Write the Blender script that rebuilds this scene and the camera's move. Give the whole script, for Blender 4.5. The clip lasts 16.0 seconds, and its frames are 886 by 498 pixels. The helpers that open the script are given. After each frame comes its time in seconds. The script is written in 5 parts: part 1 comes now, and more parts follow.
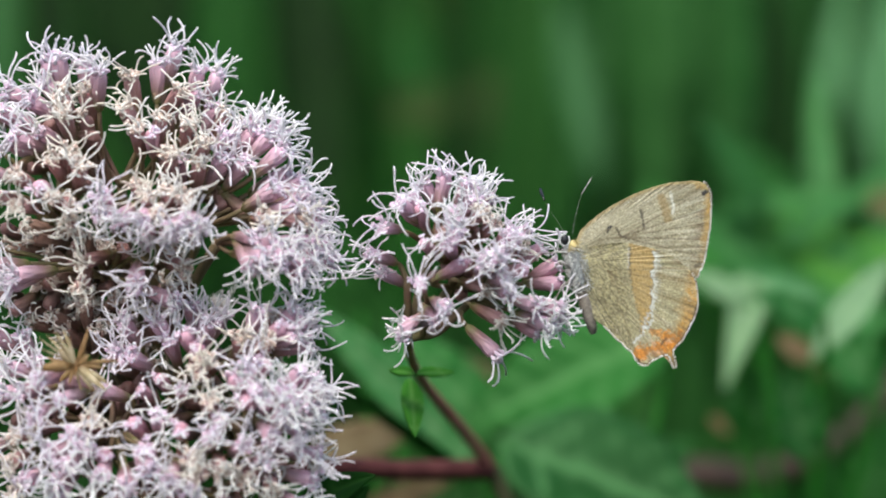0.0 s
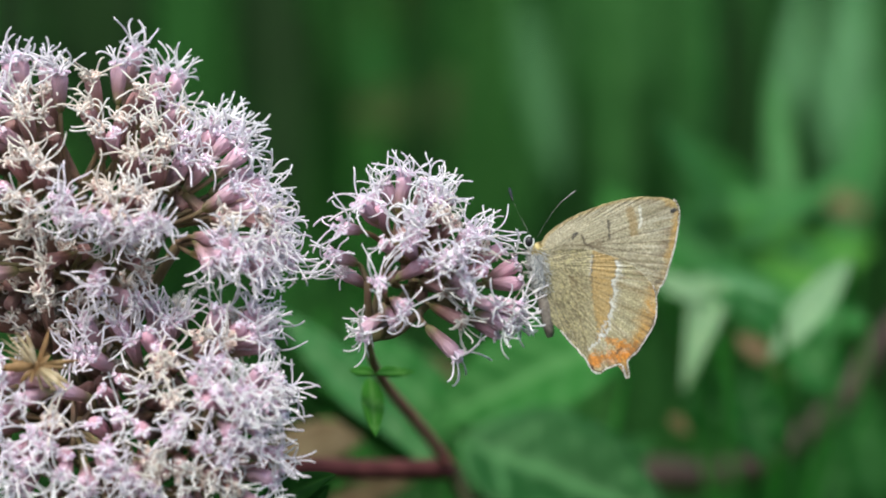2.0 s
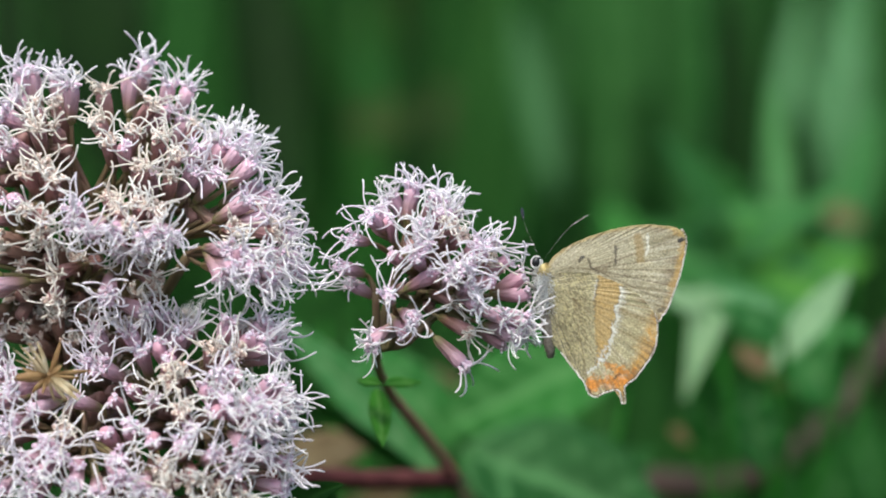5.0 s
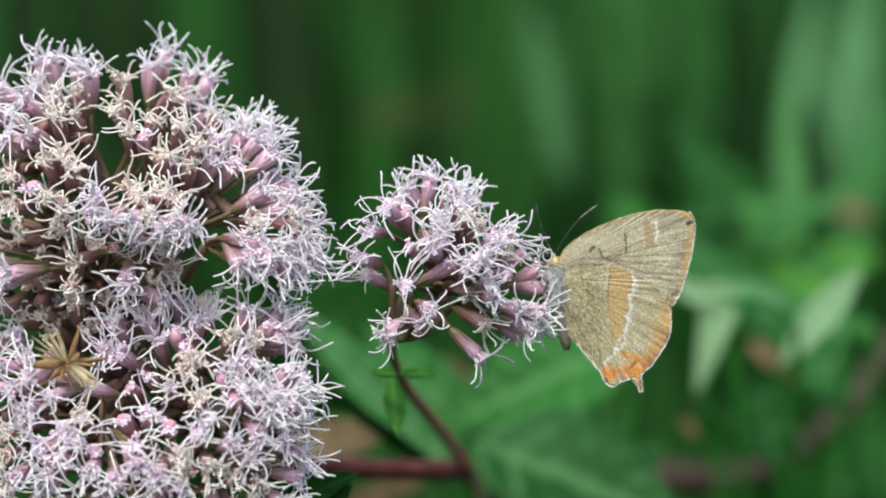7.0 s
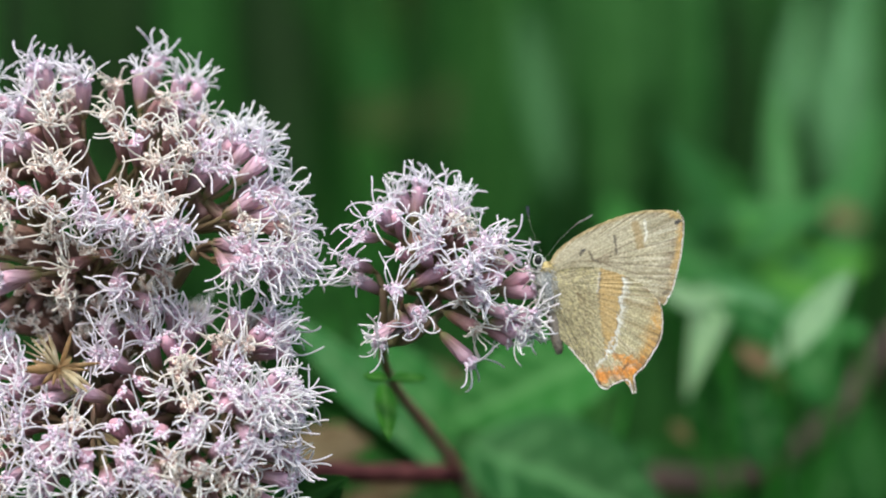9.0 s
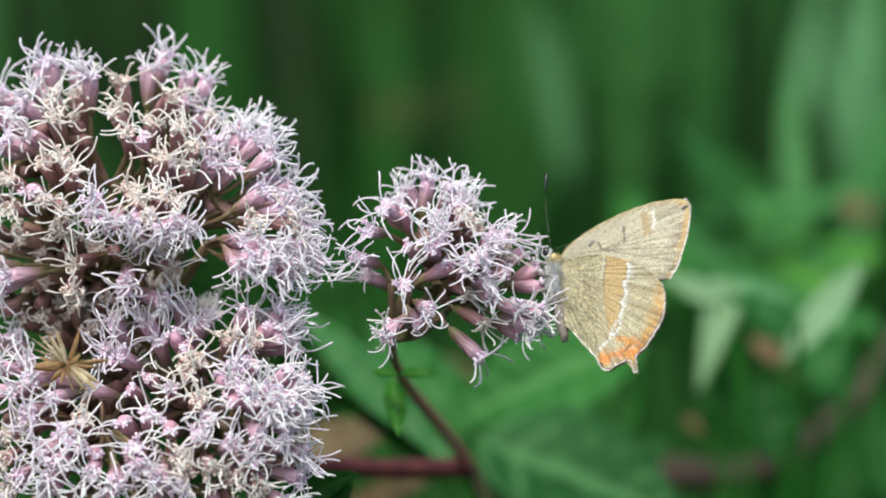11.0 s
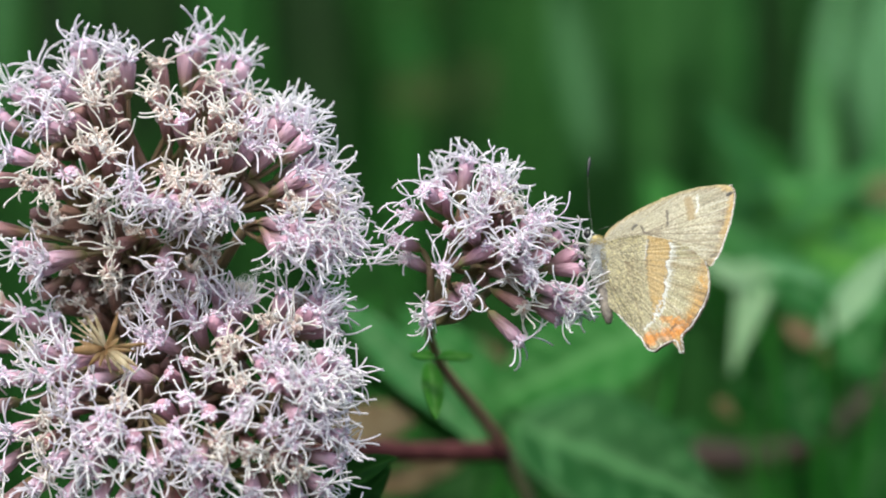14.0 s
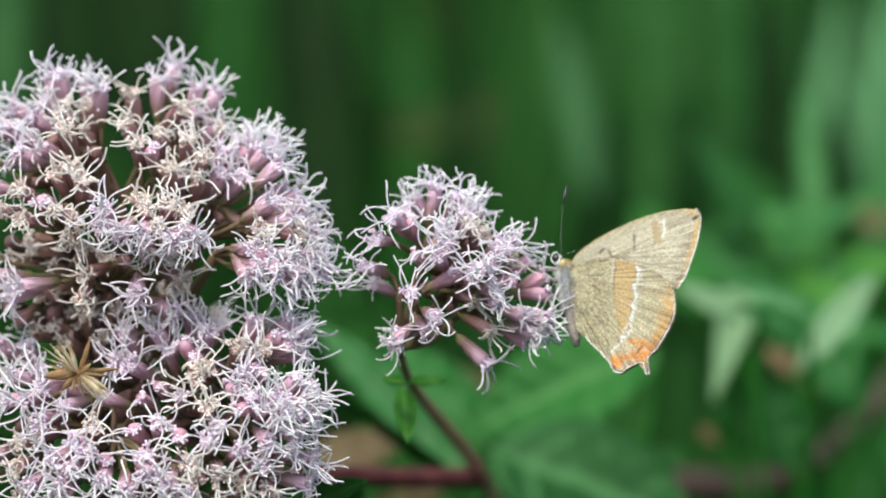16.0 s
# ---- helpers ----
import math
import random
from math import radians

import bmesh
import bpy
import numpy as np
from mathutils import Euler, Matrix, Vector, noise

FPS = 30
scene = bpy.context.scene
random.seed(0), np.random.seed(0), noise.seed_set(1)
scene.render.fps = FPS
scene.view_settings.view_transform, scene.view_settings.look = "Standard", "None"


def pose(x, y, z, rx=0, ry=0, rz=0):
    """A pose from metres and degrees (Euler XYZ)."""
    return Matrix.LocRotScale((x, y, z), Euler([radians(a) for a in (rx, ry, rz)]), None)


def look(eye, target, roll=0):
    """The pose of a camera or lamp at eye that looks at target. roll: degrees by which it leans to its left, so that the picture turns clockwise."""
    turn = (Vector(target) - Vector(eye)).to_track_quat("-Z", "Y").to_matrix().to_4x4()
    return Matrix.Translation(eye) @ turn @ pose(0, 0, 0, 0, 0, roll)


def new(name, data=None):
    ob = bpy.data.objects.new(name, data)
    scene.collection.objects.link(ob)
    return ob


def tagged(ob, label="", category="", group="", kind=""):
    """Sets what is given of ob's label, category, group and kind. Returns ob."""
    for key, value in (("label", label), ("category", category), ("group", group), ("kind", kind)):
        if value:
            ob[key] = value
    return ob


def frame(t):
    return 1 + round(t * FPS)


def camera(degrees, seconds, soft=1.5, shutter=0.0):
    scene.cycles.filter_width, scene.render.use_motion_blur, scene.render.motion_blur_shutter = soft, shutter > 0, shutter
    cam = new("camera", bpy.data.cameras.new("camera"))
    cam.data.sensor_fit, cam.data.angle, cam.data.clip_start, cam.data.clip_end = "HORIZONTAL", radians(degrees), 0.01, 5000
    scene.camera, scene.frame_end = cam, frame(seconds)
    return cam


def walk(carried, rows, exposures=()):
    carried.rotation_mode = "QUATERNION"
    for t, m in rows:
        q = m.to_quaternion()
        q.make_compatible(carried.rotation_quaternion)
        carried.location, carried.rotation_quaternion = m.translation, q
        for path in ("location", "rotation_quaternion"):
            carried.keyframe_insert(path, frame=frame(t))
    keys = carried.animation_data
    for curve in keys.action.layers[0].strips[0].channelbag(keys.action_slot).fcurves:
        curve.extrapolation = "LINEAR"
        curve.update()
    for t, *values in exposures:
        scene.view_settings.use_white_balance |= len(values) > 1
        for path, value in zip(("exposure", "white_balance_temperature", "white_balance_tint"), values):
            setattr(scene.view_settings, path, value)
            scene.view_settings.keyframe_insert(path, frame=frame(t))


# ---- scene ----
cam = camera(16.0, 16.0, soft=1.9)
cam.data.dof.use_dof = True
cam.data.dof.focus_distance = 0.403
cam.data.dof.aperture_fstop = 11.5
PATH = [
    (0.0, look((0.0000, -0.4000, 0.9000), (0.00001, 0.00001, 0.90000), -0.001)),
    (0.5, look((0.0016, -0.4010, 0.8997), (0.00324, -0.00098, 0.89938), -0.018)),
    (1.0, look((0.0026, -0.4022, 0.9002), (0.00625, -0.00226, 0.90059), -0.114)),
    (1.5, look((0.0025, -0.4013, 0.9011), (0.00650, -0.00130, 0.90117), -0.071)),
    (2.0, look((0.0002, -0.4017, 0.9000), (0.00508, -0.00171, 0.90005), -0.023)),
    (2.5, look((0.0002, -0.4028, 0.9007), (0.00521, -0.00285, 0.90070), -0.105)),
    (3.0, look((0.0017, -0.4035, 0.8986), (0.00606, -0.00357, 0.90059), -0.171)),
    (3.5, look((-0.0017, -0.4049, 0.8991), (0.00345, -0.00490, 0.90158), 0.481)),
    (5.8, look((-0.0024, -0.4055, 0.9001), (0.00370, -0.00557, 0.90118), -0.219)),
    (6.0, look((-0.0024, -0.4055, 0.9001), (0.00326, -0.00557, 0.90235), -0.219)),
    (6.5, look((-0.0082, -0.4049, 0.8991), (-0.00112, -0.00500, 0.90004), 0.655)),
    (7.0, look((-0.0041, -0.4077, 0.9003), (0.00182, -0.00773, 0.90052), 0.663)),
    (7.5, look((-0.0032, -0.4094, 0.9012), (0.00135, -0.00945, 0.90253), 0.455)),
    (8.0, look((-0.0031, -0.4106, 0.8992), (0.00242, -0.01063, 0.90319), 0.152)),
    (8.5, look((-0.0037, -0.4095, 0.9002), (0.00211, -0.00954, 0.90335), 0.636)),
    (8.7, look((-0.0037, -0.4095, 0.9002), (0.00306, -0.00954, 0.90166), 0.600)),
    (10.8, look((-0.0021, -0.4091, 0.9007), (0.00203, -0.00914, 0.90063), 0.256)),
    (11.0, look((-0.0021, -0.4091, 0.9007), (0.00203, -0.00914, 0.90048), 0.256)),
    (11.5, look((-0.0096, -0.4075, 0.9033), (-0.00256, -0.00760, 0.90062), 0.478)),
    (12.0, look((-0.0056, -0.4089, 0.9006), (0.00089, -0.00895, 0.90017), -0.198)),
    (12.5, look((-0.0051, -0.4096, 0.8988), (0.00013, -0.00966, 0.89856), 0.403)),
    (13.0, look((-0.0027, -0.4105, 0.8991), (0.00004, -0.01055, 0.89916), 0.277)),
    (13.5, look((-0.0040, -0.4073, 0.9001), (-0.00114, -0.00729, 0.89928), 0.428)),
    (14.0, look((-0.0060, -0.4071, 0.9009), (-0.00300, -0.00717, 0.89830), 0.253)),
    (14.5, look((-0.0054, -0.4091, 0.9007), (-0.00282, -0.00911, 0.89801), 0.267)),
    (15.0, look((-0.0096, -0.4097, 0.8989), (-0.00518, -0.00969, 0.89681), 0.843)),
    (15.5, look((-0.0070, -0.4111, 0.8991), (-0.00434, -0.01114, 0.89992), 0.416)),
    (16.0, look((0.0019, -0.4128, 0.8988), (0.00122, -0.01276, 0.90148), -0.028)),
]

walk(cam, PATH, [(0, 0.84, 6500, 3.4), (8.5, 0.84, 6500, 3.4), (11, 0.87, 6500, 3.4), (16, 0.87, 6500, 3.4)])

# ---------------------------------------------------------------- light
world = bpy.data.worlds.new("sky")
scene.world = world
world.use_nodes = True
wn = world.node_tree.nodes
sky = wn.new("ShaderNodeTexSky")
sky.sky_type = "NISHITA"
sky.sun_disc = False
sky.sun_elevation = radians(55)
sky.sun_rotation = radians(200)
sky.air_density, sky.dust_density = 1.0, 3.0
world.node_tree.links.new(sky.outputs[0], wn["Background"].inputs[0])
wn["Background"].inputs[1].default_value = 0.13

sun = new("sun", bpy.data.lights.new("sun", "SUN"))
sun.data.energy, sun.data.angle, sun.data.color = 1.6, radians(25), (1.0, 0.97, 0.92)
sun.matrix_world = look((-0.32, -0.80, 1.22), (0, 0, 0))

# ---------------------------------------------------------------- helpers
EYE = Vector((0, 0, 0.9))


def mm(p):
    """A place in metres from millimetres about the point at which the camera looks first."""
    return EYE + Vector(p) * 0.001


def way(ang, lean):
    """A direction: ang turns from right to up, lean tips it towards the viewer's side."""
    a, b = radians(ang), radians(lean)
    return Vector((math.cos(a) * math.cos(b), -math.sin(b), math.sin(a) * math.cos(b)))


def mesh_of(name, verts, faces, mats=(), slots=None, smooth=True):
    me = bpy.data.meshes.new(name)
    me.from_pydata([tuple(v) for v in verts], [], faces)
    for m in mats:
        me.materials.append(m)
    if slots is not None:
        me.polygons.foreach_set("material_index", slots)
    if smooth:
        me.polygons.foreach_set("use_smooth", [True] * len(me.polygons))
    me.update()
    return me


def part(name, me, parent, label="", m=None):
    ob = new(name, me)
    ob.parent = parent
    if m is not None:
        ob.matrix_local = m
    if label:
        tagged(ob, label)
    return ob


class Shape:
    """Collects vertices and faces of one mesh."""

    def __init__(self):
        self.v, self.f, self.s = [], [], []

    def face(self, idx, slot=0):
        self.f.append(idx)
        self.s.append(slot)

    def tube(self, pts, radii, sides=5, slot=0, cap=True):
        pts = [Vector(p) for p in pts]
        if not hasattr(radii, "__len__"):
            radii = [radii] * len(pts)
        start, side = len(self.v), None
        for i, p in enumerate(pts):
            t = (pts[min(i + 1, len(pts) - 1)] - pts[max(i - 1, 0)]).normalized()
            if side is None:
                side = t.orthogonal().normalized()
            side = (side - t * side.dot(t)).normalized()
            up = t.cross(side)
            for k in range(sides):
                a = 2 * math.pi * k / sides
                self.v.append(p + (side * math.cos(a) + up * math.sin(a)) * radii[i])
        for i in range(len(pts) - 1):
            for k in range(sides):
                a, b = start + i * sides + k, start + i * sides + (k + 1) % sides
                self.face((a, b, b + sides, a + sides), slot)
        if cap:
            self.face(tuple(range(start + sides - 1, start - 1, -1)), slot)
            e = start + (len(pts) - 1) * sides
            self.face(tuple(range(e, e + sides)), slot)

    def lathe(self, profile, sides=10, slot=0, axis=None):
        """profile: rows of height and radius along z."""
        self.tube([(0, 0, h) for h, r in profile], [r for h, r in profile], sides, slot)

    def strip(self, mid, half, up, slot=0, thick=0.0):
        """A ribbon along mid with half widths, facing up; with a thickness it is closed."""
        start, n = len(self.v), len(mid)
        layers = (0.5, -0.5) if thick else (0.0,)
        for lay in layers:
            for i, p in enumerate(mid):
                t = (mid[min(i + 1, n - 1)] - mid[max(i - 1, 0)]).normalized()
                side = t.cross(up).normalized()
                nor = side.cross(t)
                for k in (-1, 0, 1):
                    self.v.append(p + side * half[i] * k + nor * (thick * lay - 0.12 * half[i] * (1 - abs(k))))
        for j in range(len(layers)):
            for i in range(n - 1):
                for k in range(2):
                    a = start + j * 3 * n + 3 * i + k
                    q = (a, a + 1, a + 4, a + 3)
                    self.face(q if j else q[::-1], slot)
        if thick:
            for i in range(n - 1):
                for k in (0, 2):
                    a, b = start + 3 * i + k, start + 3 * n + 3 * i + k
                    q = (a, a + 3, b + 3, b)
                    self.face(q if k else q[::-1], slot)

    def blob(self, c, rad, slot=0):
        """A small rounded lump of six sides."""
        start, c = len(self.v), Vector(c)
        self.v.append(c - Vector((0, 0, rad)))
        for h, w in ((-.5, .87), (.5, .87)):
            for k in range(6):
                a = math.pi * (k + h) / 3
                self.v.append(c + Vector((math.cos(a) * w, math.sin(a) * w, h)) * rad)
        self.v.append(c + Vector((0, 0, rad)))
        for k in range(6):
            a, b = start + 1 + k, start + 1 + (k + 1) % 6
            self.face((start, b, a), slot)
            self.face((a, b, b + 6, a + 6), slot)
            self.face((a + 6, b + 6, start + 13), slot)

    def mesh(self, name, mats, smooth=True):
        return mesh_of(name, self.v, self.f, mats, self.s, smooth)


def curve3(a, b, c, d, n):
    """Points on a Bezier curve."""
    a, b, c, d = map(Vector, (a, b, c, d))
    out = []
    for i in range(n):
        t = i / (n - 1)
        s = 1 - t
        out.append(a * s**3 + b * 3 * s * s * t + c * 3 * s * t * t + d * t**3)
    return out


def smooth_line(pts, n):
    """n points along a Catmull-Rom line through pts, evenly by length."""
    p = np.array(pts, float)
    p = np.vstack([2 * p[0] - p[1], p, 2 * p[-1] - p[-2]])
    out = []
    for i in range(1, len(p) - 2):
        t = np.linspace(0, 1, 24, endpoint=False)[:, None]
        a, b, c, d = p[i - 1], p[i], p[i + 1], p[i + 2]
        out.append(0.5 * (2 * b + (c - a) * t + (2 * a - 5 * b + 4 * c - d) * t**2 + (3 * b - a - 3 * c + d) * t**3))
    out = np.vstack(out + [p[-2:-1]])
    run = np.r_[0, np.cumsum(np.linalg.norm(np.diff(out, axis=0), axis=1))]
    at = np.linspace(0, run[-1], n)
    return np.stack([np.interp(at, run, out[:, k]) for k in range(out.shape[1])], 1)


def grain(x, y, seed=0):
    """Value noise, 0 to 1, on numpy arrays."""
    def h(i, j):
        v = np.sin(i * 127.1 + j * 311.7 + seed * 74.7) * 43758.5453
        return v - np.floor(v)
    i, j = np.floor(x), np.floor(y)
    u, v = x - i, y - j
    u, v = u * u * (3 - 2 * u), v * v * (3 - 2 * v)
    return (h(i, j) * (1 - u) + h(i + 1, j) * u) * (1 - v) + (h(i, j + 1) * (1 - u) + h(i + 1, j + 1) * u) * v


# ---------------------------------------------------------------- materials
def material(name, rough=0.6, sss=0.0, spec=0.4, sheen=0.0):
    m = bpy.data.materials.new(name)
    m.use_nodes = True
    n, l = m.node_tree.nodes, m.node_tree.links
    b = n["Principled BSDF"]
    b.inputs["Roughness"].default_value = rough
    b.inputs["Specular IOR Level"].default_value = spec
    if sss:
        b.inputs["Subsurface Weight"].default_value = sss
        b.inputs["Subsurface Radius"].default_value = (0.0006, 0.0004, 0.0004)
        b.inputs["Subsurface Scale"].default_value = 1.0
    if sheen:
        b.inputs["Sheen Weight"].default_value = sheen
    return m, n, l, b


def ramp(n, stops):
    r = n.new("ShaderNodeValToRGB")
    e = r.color_ramp.elements
    while len(e) < len(stops):
        e.new(0.5)
    for k, (p, c) in zip(e, stops):
        k.position, k.color = p, (*c, 1)
    return r


def noise_of(n, l, scale, detail=3, coord="Object"):
    c = n.new("ShaderNodeTexCoord")
    t = n.new("ShaderNodeTexNoise")
    t.inputs["Scale"].default_value, t.inputs["Detail"].default_value = scale, detail
    l.new(c.outputs[coord], t.inputs["Vector"])
    return t


def bump(n, l, b, src, strength, dist):
    k = n.new("ShaderNodeBump")
    k.inputs["Strength"].default_value, k.inputs["Distance"].default_value = strength, dist
    l.new(src, k.inputs["Height"])
    l.new(k.outputs[0], b.inputs["Normal"])


def mix(n, l, fac, a, b, mode="MIX"):
    k = n.new("ShaderNodeMix")
    k.data_type, k.blend_type = "RGBA", mode
    for sock, val in ((k.inputs[0], fac), (k.inputs[6], a), (k.inputs[7], b)):
        if isinstance(val, (int, float)):
            sock.default_value = val
        elif isinstance(val, tuple):
            sock.default_value = (*val, 1)
        else:
            l.new(val, sock)
    return k.outputs[2]


def style_material(name, low, high):
    """Thin translucent threads: colour varies by flower and along the thread."""
    m, n, l, b = material(name, 0.7, 0.0, 0.12)
    info = n.new("ShaderNodeObjectInfo")
    r = ramp(n, [(0.0, low), (1.0, high)])
    l.new(info.outputs["Random"], r.inputs[0])
    t = noise_of(n, l, 700.0, 2)
    r2 = ramp(n, [(0.3, (0.9, 0.9, 0.9)), (0.7, (1, 1, 1))])
    l.new(t.outputs[0], r2.inputs[0])
    col = mix(n, l, 1.0, r.outputs[0], r2.outputs[0], "MULTIPLY")
    l.new(col, b.inputs["Base Color"])
    tr = n.new("ShaderNodeBsdfTranslucent")
    l.new(col, tr.inputs[0])
    ms = n.new("ShaderNodeMixShader")
    ms.inputs[0].default_value = 0.28
    l.new(b.outputs[0], ms.inputs[1])
    l.new(tr.outputs[0], ms.inputs[2])
    l.new(ms.outputs[0], n["Material Output"].inputs[0])
    return m


STYLE_F = style_material("style_fresh", (0.93, 0.87, 0.94), (0.97, 0.95, 0.95))
STYLE_A = style_material("style_aged", (0.92, 0.85, 0.77), (0.97, 0.94, 0.92))


def cup_material(name, base, mid, top):
    """Bracts: greenish brown at the stalk, pink towards the tip."""
    m, n, l, b = material(name, 0.5, 0.15, 0.35)
    c = n.new("ShaderNodeTexCoord")
    s = n.new("ShaderNodeSeparateXYZ")
    l.new(c.outputs["Object"], s.inputs[0])
    mr = n.new("ShaderNodeMapRange")
    mr.inputs[1].default_value, mr.inputs[2].default_value = 0.0, 0.0056
    l.new(s.outputs[2], mr.inputs[0])
    t = noise_of(n, l, 900.0, 3)
    add = n.new("ShaderNodeMath")
    add.operation = "MULTIPLY_ADD"
    l.new(t.outputs[0], add.inputs[0])
    add.inputs[1].default_value = 0.35
    l.new(mr.outputs[0], add.inputs[2])
    r = ramp(n, [(0.22, base), (0.52, mid), (0.95, top)])
    l.new(add.outputs[0], r.inputs[0])
    info = n.new("ShaderNodeObjectInfo")
    r2 = ramp(n, [(0.0, (0.78, 0.72, 0.70)), (1.0, (1.0, 1.0, 1.0))])
    l.new(info.outputs["Random"], r2.inputs[0])
    l.new(mix(n, l, 1.0, r.outputs[0], r2.outputs[0], "MULTIPLY"), b.inputs["Base Color"])
    bump(n, l, b, t.outputs[0], 0.3, 0.0001)
    return m


CUP_F = cup_material("bract_pink", (0.25, 0.25, 0.09), (0.46, 0.29, 0.29), (0.74, 0.49, 0.62))
CUP_A = cup_material("bract_brown", (0.19, 0.17, 0.06), (0.30, 0.16, 0.12), (0.50, 0.28, 0.29))
CUP_B = cup_material("bract_rose", (0.23, 0.23, 0.08), (0.42, 0.24, 0.25), (0.68, 0.40, 0.51))


CUP_D = cup_material("bract_olive", (0.13, 0.12, 0.045), (0.20, 0.13, 0.085), (0.32, 0.18, 0.17))
CUP_S = cup_material("bract_spent", (0.13, 0.10, 0.05), (0.24, 0.13, 0.10), (0.36, 0.22, 0.18))


def mottled(name, stops, scale, rough=0.6, sss=0.0, bumps=0.0, per="", coord="Object", spec=0.4):
    """A colour that varies with noise; per adds variation by object or island."""
    m, n, l, b = material(name, rough, sss, spec)
    t = noise_of(n, l, scale, 4, coord)
    r = ramp(n, stops)
    if per:
        g = n.new("ShaderNodeObjectInfo") if per == "object" else n.new("ShaderNodeNewGeometry")
        a = n.new("ShaderNodeMath")
        a.operation = "MULTIPLY_ADD"
        l.new(g.outputs["Random" if per == "object" else "Random Per Island"], a.inputs[0])
        a.inputs[1].default_value = 0.9
        sub = n.new("ShaderNodeMath")
        sub.operation = "SUBTRACT"
        sub.inputs[1].default_value = 0.45
        l.new(t.outputs[0], sub.inputs[0])
        l.new(sub.outputs[0], a.inputs[2])
        l.new(a.outputs[0], r.inputs[0])
    else:
        l.new(t.outputs[0], r.inputs[0])
    l.new(r.outputs[0], b.inputs["Base Color"])
    if bumps:
        bump(n, l, b, t.outputs[0], 0.4, bumps)
    return m


COROLLA = mottled("corolla", [(0.3, (0.72, 0.52, 0.66)), (0.7, (0.87, 0.80, 0.88))], 1500, 0.6, 0.2, 0, "island")
COROLLA_A = mottled("corolla_aged", [(0.3, (0.60, 0.44, 0.38)), (0.7, (0.88, 0.80, 0.75))], 1500, 0.7, 0.1, 0, "island")
STALK = mottled("stalk_red", [(0.3, (0.30, 0.085, 0.072)), (0.7, (0.46, 0.17, 0.145))], 300, 0.5, 0.0, 0.0002)
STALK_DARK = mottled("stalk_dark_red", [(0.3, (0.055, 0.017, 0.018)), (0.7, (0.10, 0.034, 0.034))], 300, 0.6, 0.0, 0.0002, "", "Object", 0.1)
PEDICEL = mottled("pedicel", [(0.25, (0.13, 0.125, 0.045)), (0.55, (0.18, 0.125, 0.07)), (0.8, (0.22, 0.12, 0.10))], 160, 0.6, 0.05, 0.0001)
STRAW = mottled("dry_bract", [(0.3, (0.11, 0.055, 0.02)), (0.5, (0.24, 0.135, 0.05)), (0.75, (0.36, 0.24, 0.11))], 500, 0.6, 0.1, 0.0001)

STRAW_PALE = mottled("papery_bract", [(0.3, (0.24, 0.17, 0.08)), (0.5, (0.40, 0.31, 0.18)), (0.75, (0.54, 0.46, 0.33))], 700, 0.6, 0.1, 0.0001)


def leaf_material(name, dark, light, vein, scale=60.0, rough=0.6):
    """Blade colour with paler veins: the u of the leaf runs across, v along."""
    m, n, l, b = material(name, rough, 0.0, 0.1)
    t = noise_of(n, l, scale, 4)
    r = ramp(n, [(0.3, dark), (0.7, light)])
    l.new(t.outputs[0], r.inputs[0])
    a = n.new("ShaderNodeAttribute")
    a.attribute_name = "vein"
    info = n.new("ShaderNodeObjectInfo")
    r2 = ramp(n, [(0.0, (0.75, 0.8, 0.75)), (1.0, (1.0, 1.0, 0.9))])
    l.new(info.outputs["Random"], r2.inputs[0])
    col = mix(n, l, 1.0, mix(n, l, a.outputs["Fac"], r.outputs[0], vein), r2.outputs[0], "MULTIPLY")
    l.new(col, b.inputs["Base Color"])
    tr = n.new("ShaderNodeBsdfTranslucent")
    l.new(col, tr.inputs[0])
    ms = n.new("ShaderNodeMixShader")
    ms.inputs[0].default_value = 0.3
    l.new(b.outputs[0], ms.inputs[1])
    l.new(tr.outputs[0], ms.inputs[2])
    l.new(ms.outputs[0], n["Material Output"].inputs[0])
    bump(n, l, b, t.outputs[0], 0.3, 0.0005)
    return m


LEAF = leaf_material("leaf_green", (0.02, 0.135, 0.015), (0.038, 0.22, 0.028), (0.1, 0.3, 0.08))
LEAF_PALE = leaf_material("leaf_pale", (0.19, 0.35, 0.18), (0.285, 0.46, 0.26), (0.32, 0.49, 0.28))
# darker copy of the leaf green, also used to paint shaded gaps
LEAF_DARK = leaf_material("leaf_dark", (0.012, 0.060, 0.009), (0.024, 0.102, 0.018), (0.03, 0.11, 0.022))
LEAF_BLUE = leaf_material("leaf_bluish", (0.026, 0.14, 0.03), (0.05, 0.22, 0.052), (0.12, 0.3, 0.11))
LEAF_MID = leaf_material("leaf_mid", (0.017, 0.105, 0.016), (0.034, 0.165, 0.032), (0.09, 0.25, 0.08))
LEAF_BRIGHT = leaf_material("leaf_bright", (0.045, 0.21, 0.02), (0.08, 0.29, 0.035), (0.14, 0.35, 0.08))
LEAF_PALEST = leaf_material("leaf_pale_long", (0.055, 0.22, 0.06), (0.1, 0.31, 0.1), (0.2, 0.4, 0.17))
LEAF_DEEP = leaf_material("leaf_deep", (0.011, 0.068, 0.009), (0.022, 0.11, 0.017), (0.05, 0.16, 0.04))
LEAF_GREY = leaf_material("leaf_greyish", (0.07, 0.21, 0.08), (0.115, 0.29, 0.125), (0.17, 0.36, 0.17))
LEAF_DIM = leaf_material("leaf_dim", (0.028, 0.10, 0.032), (0.05, 0.15, 0.055), (0.08, 0.2, 0.08))
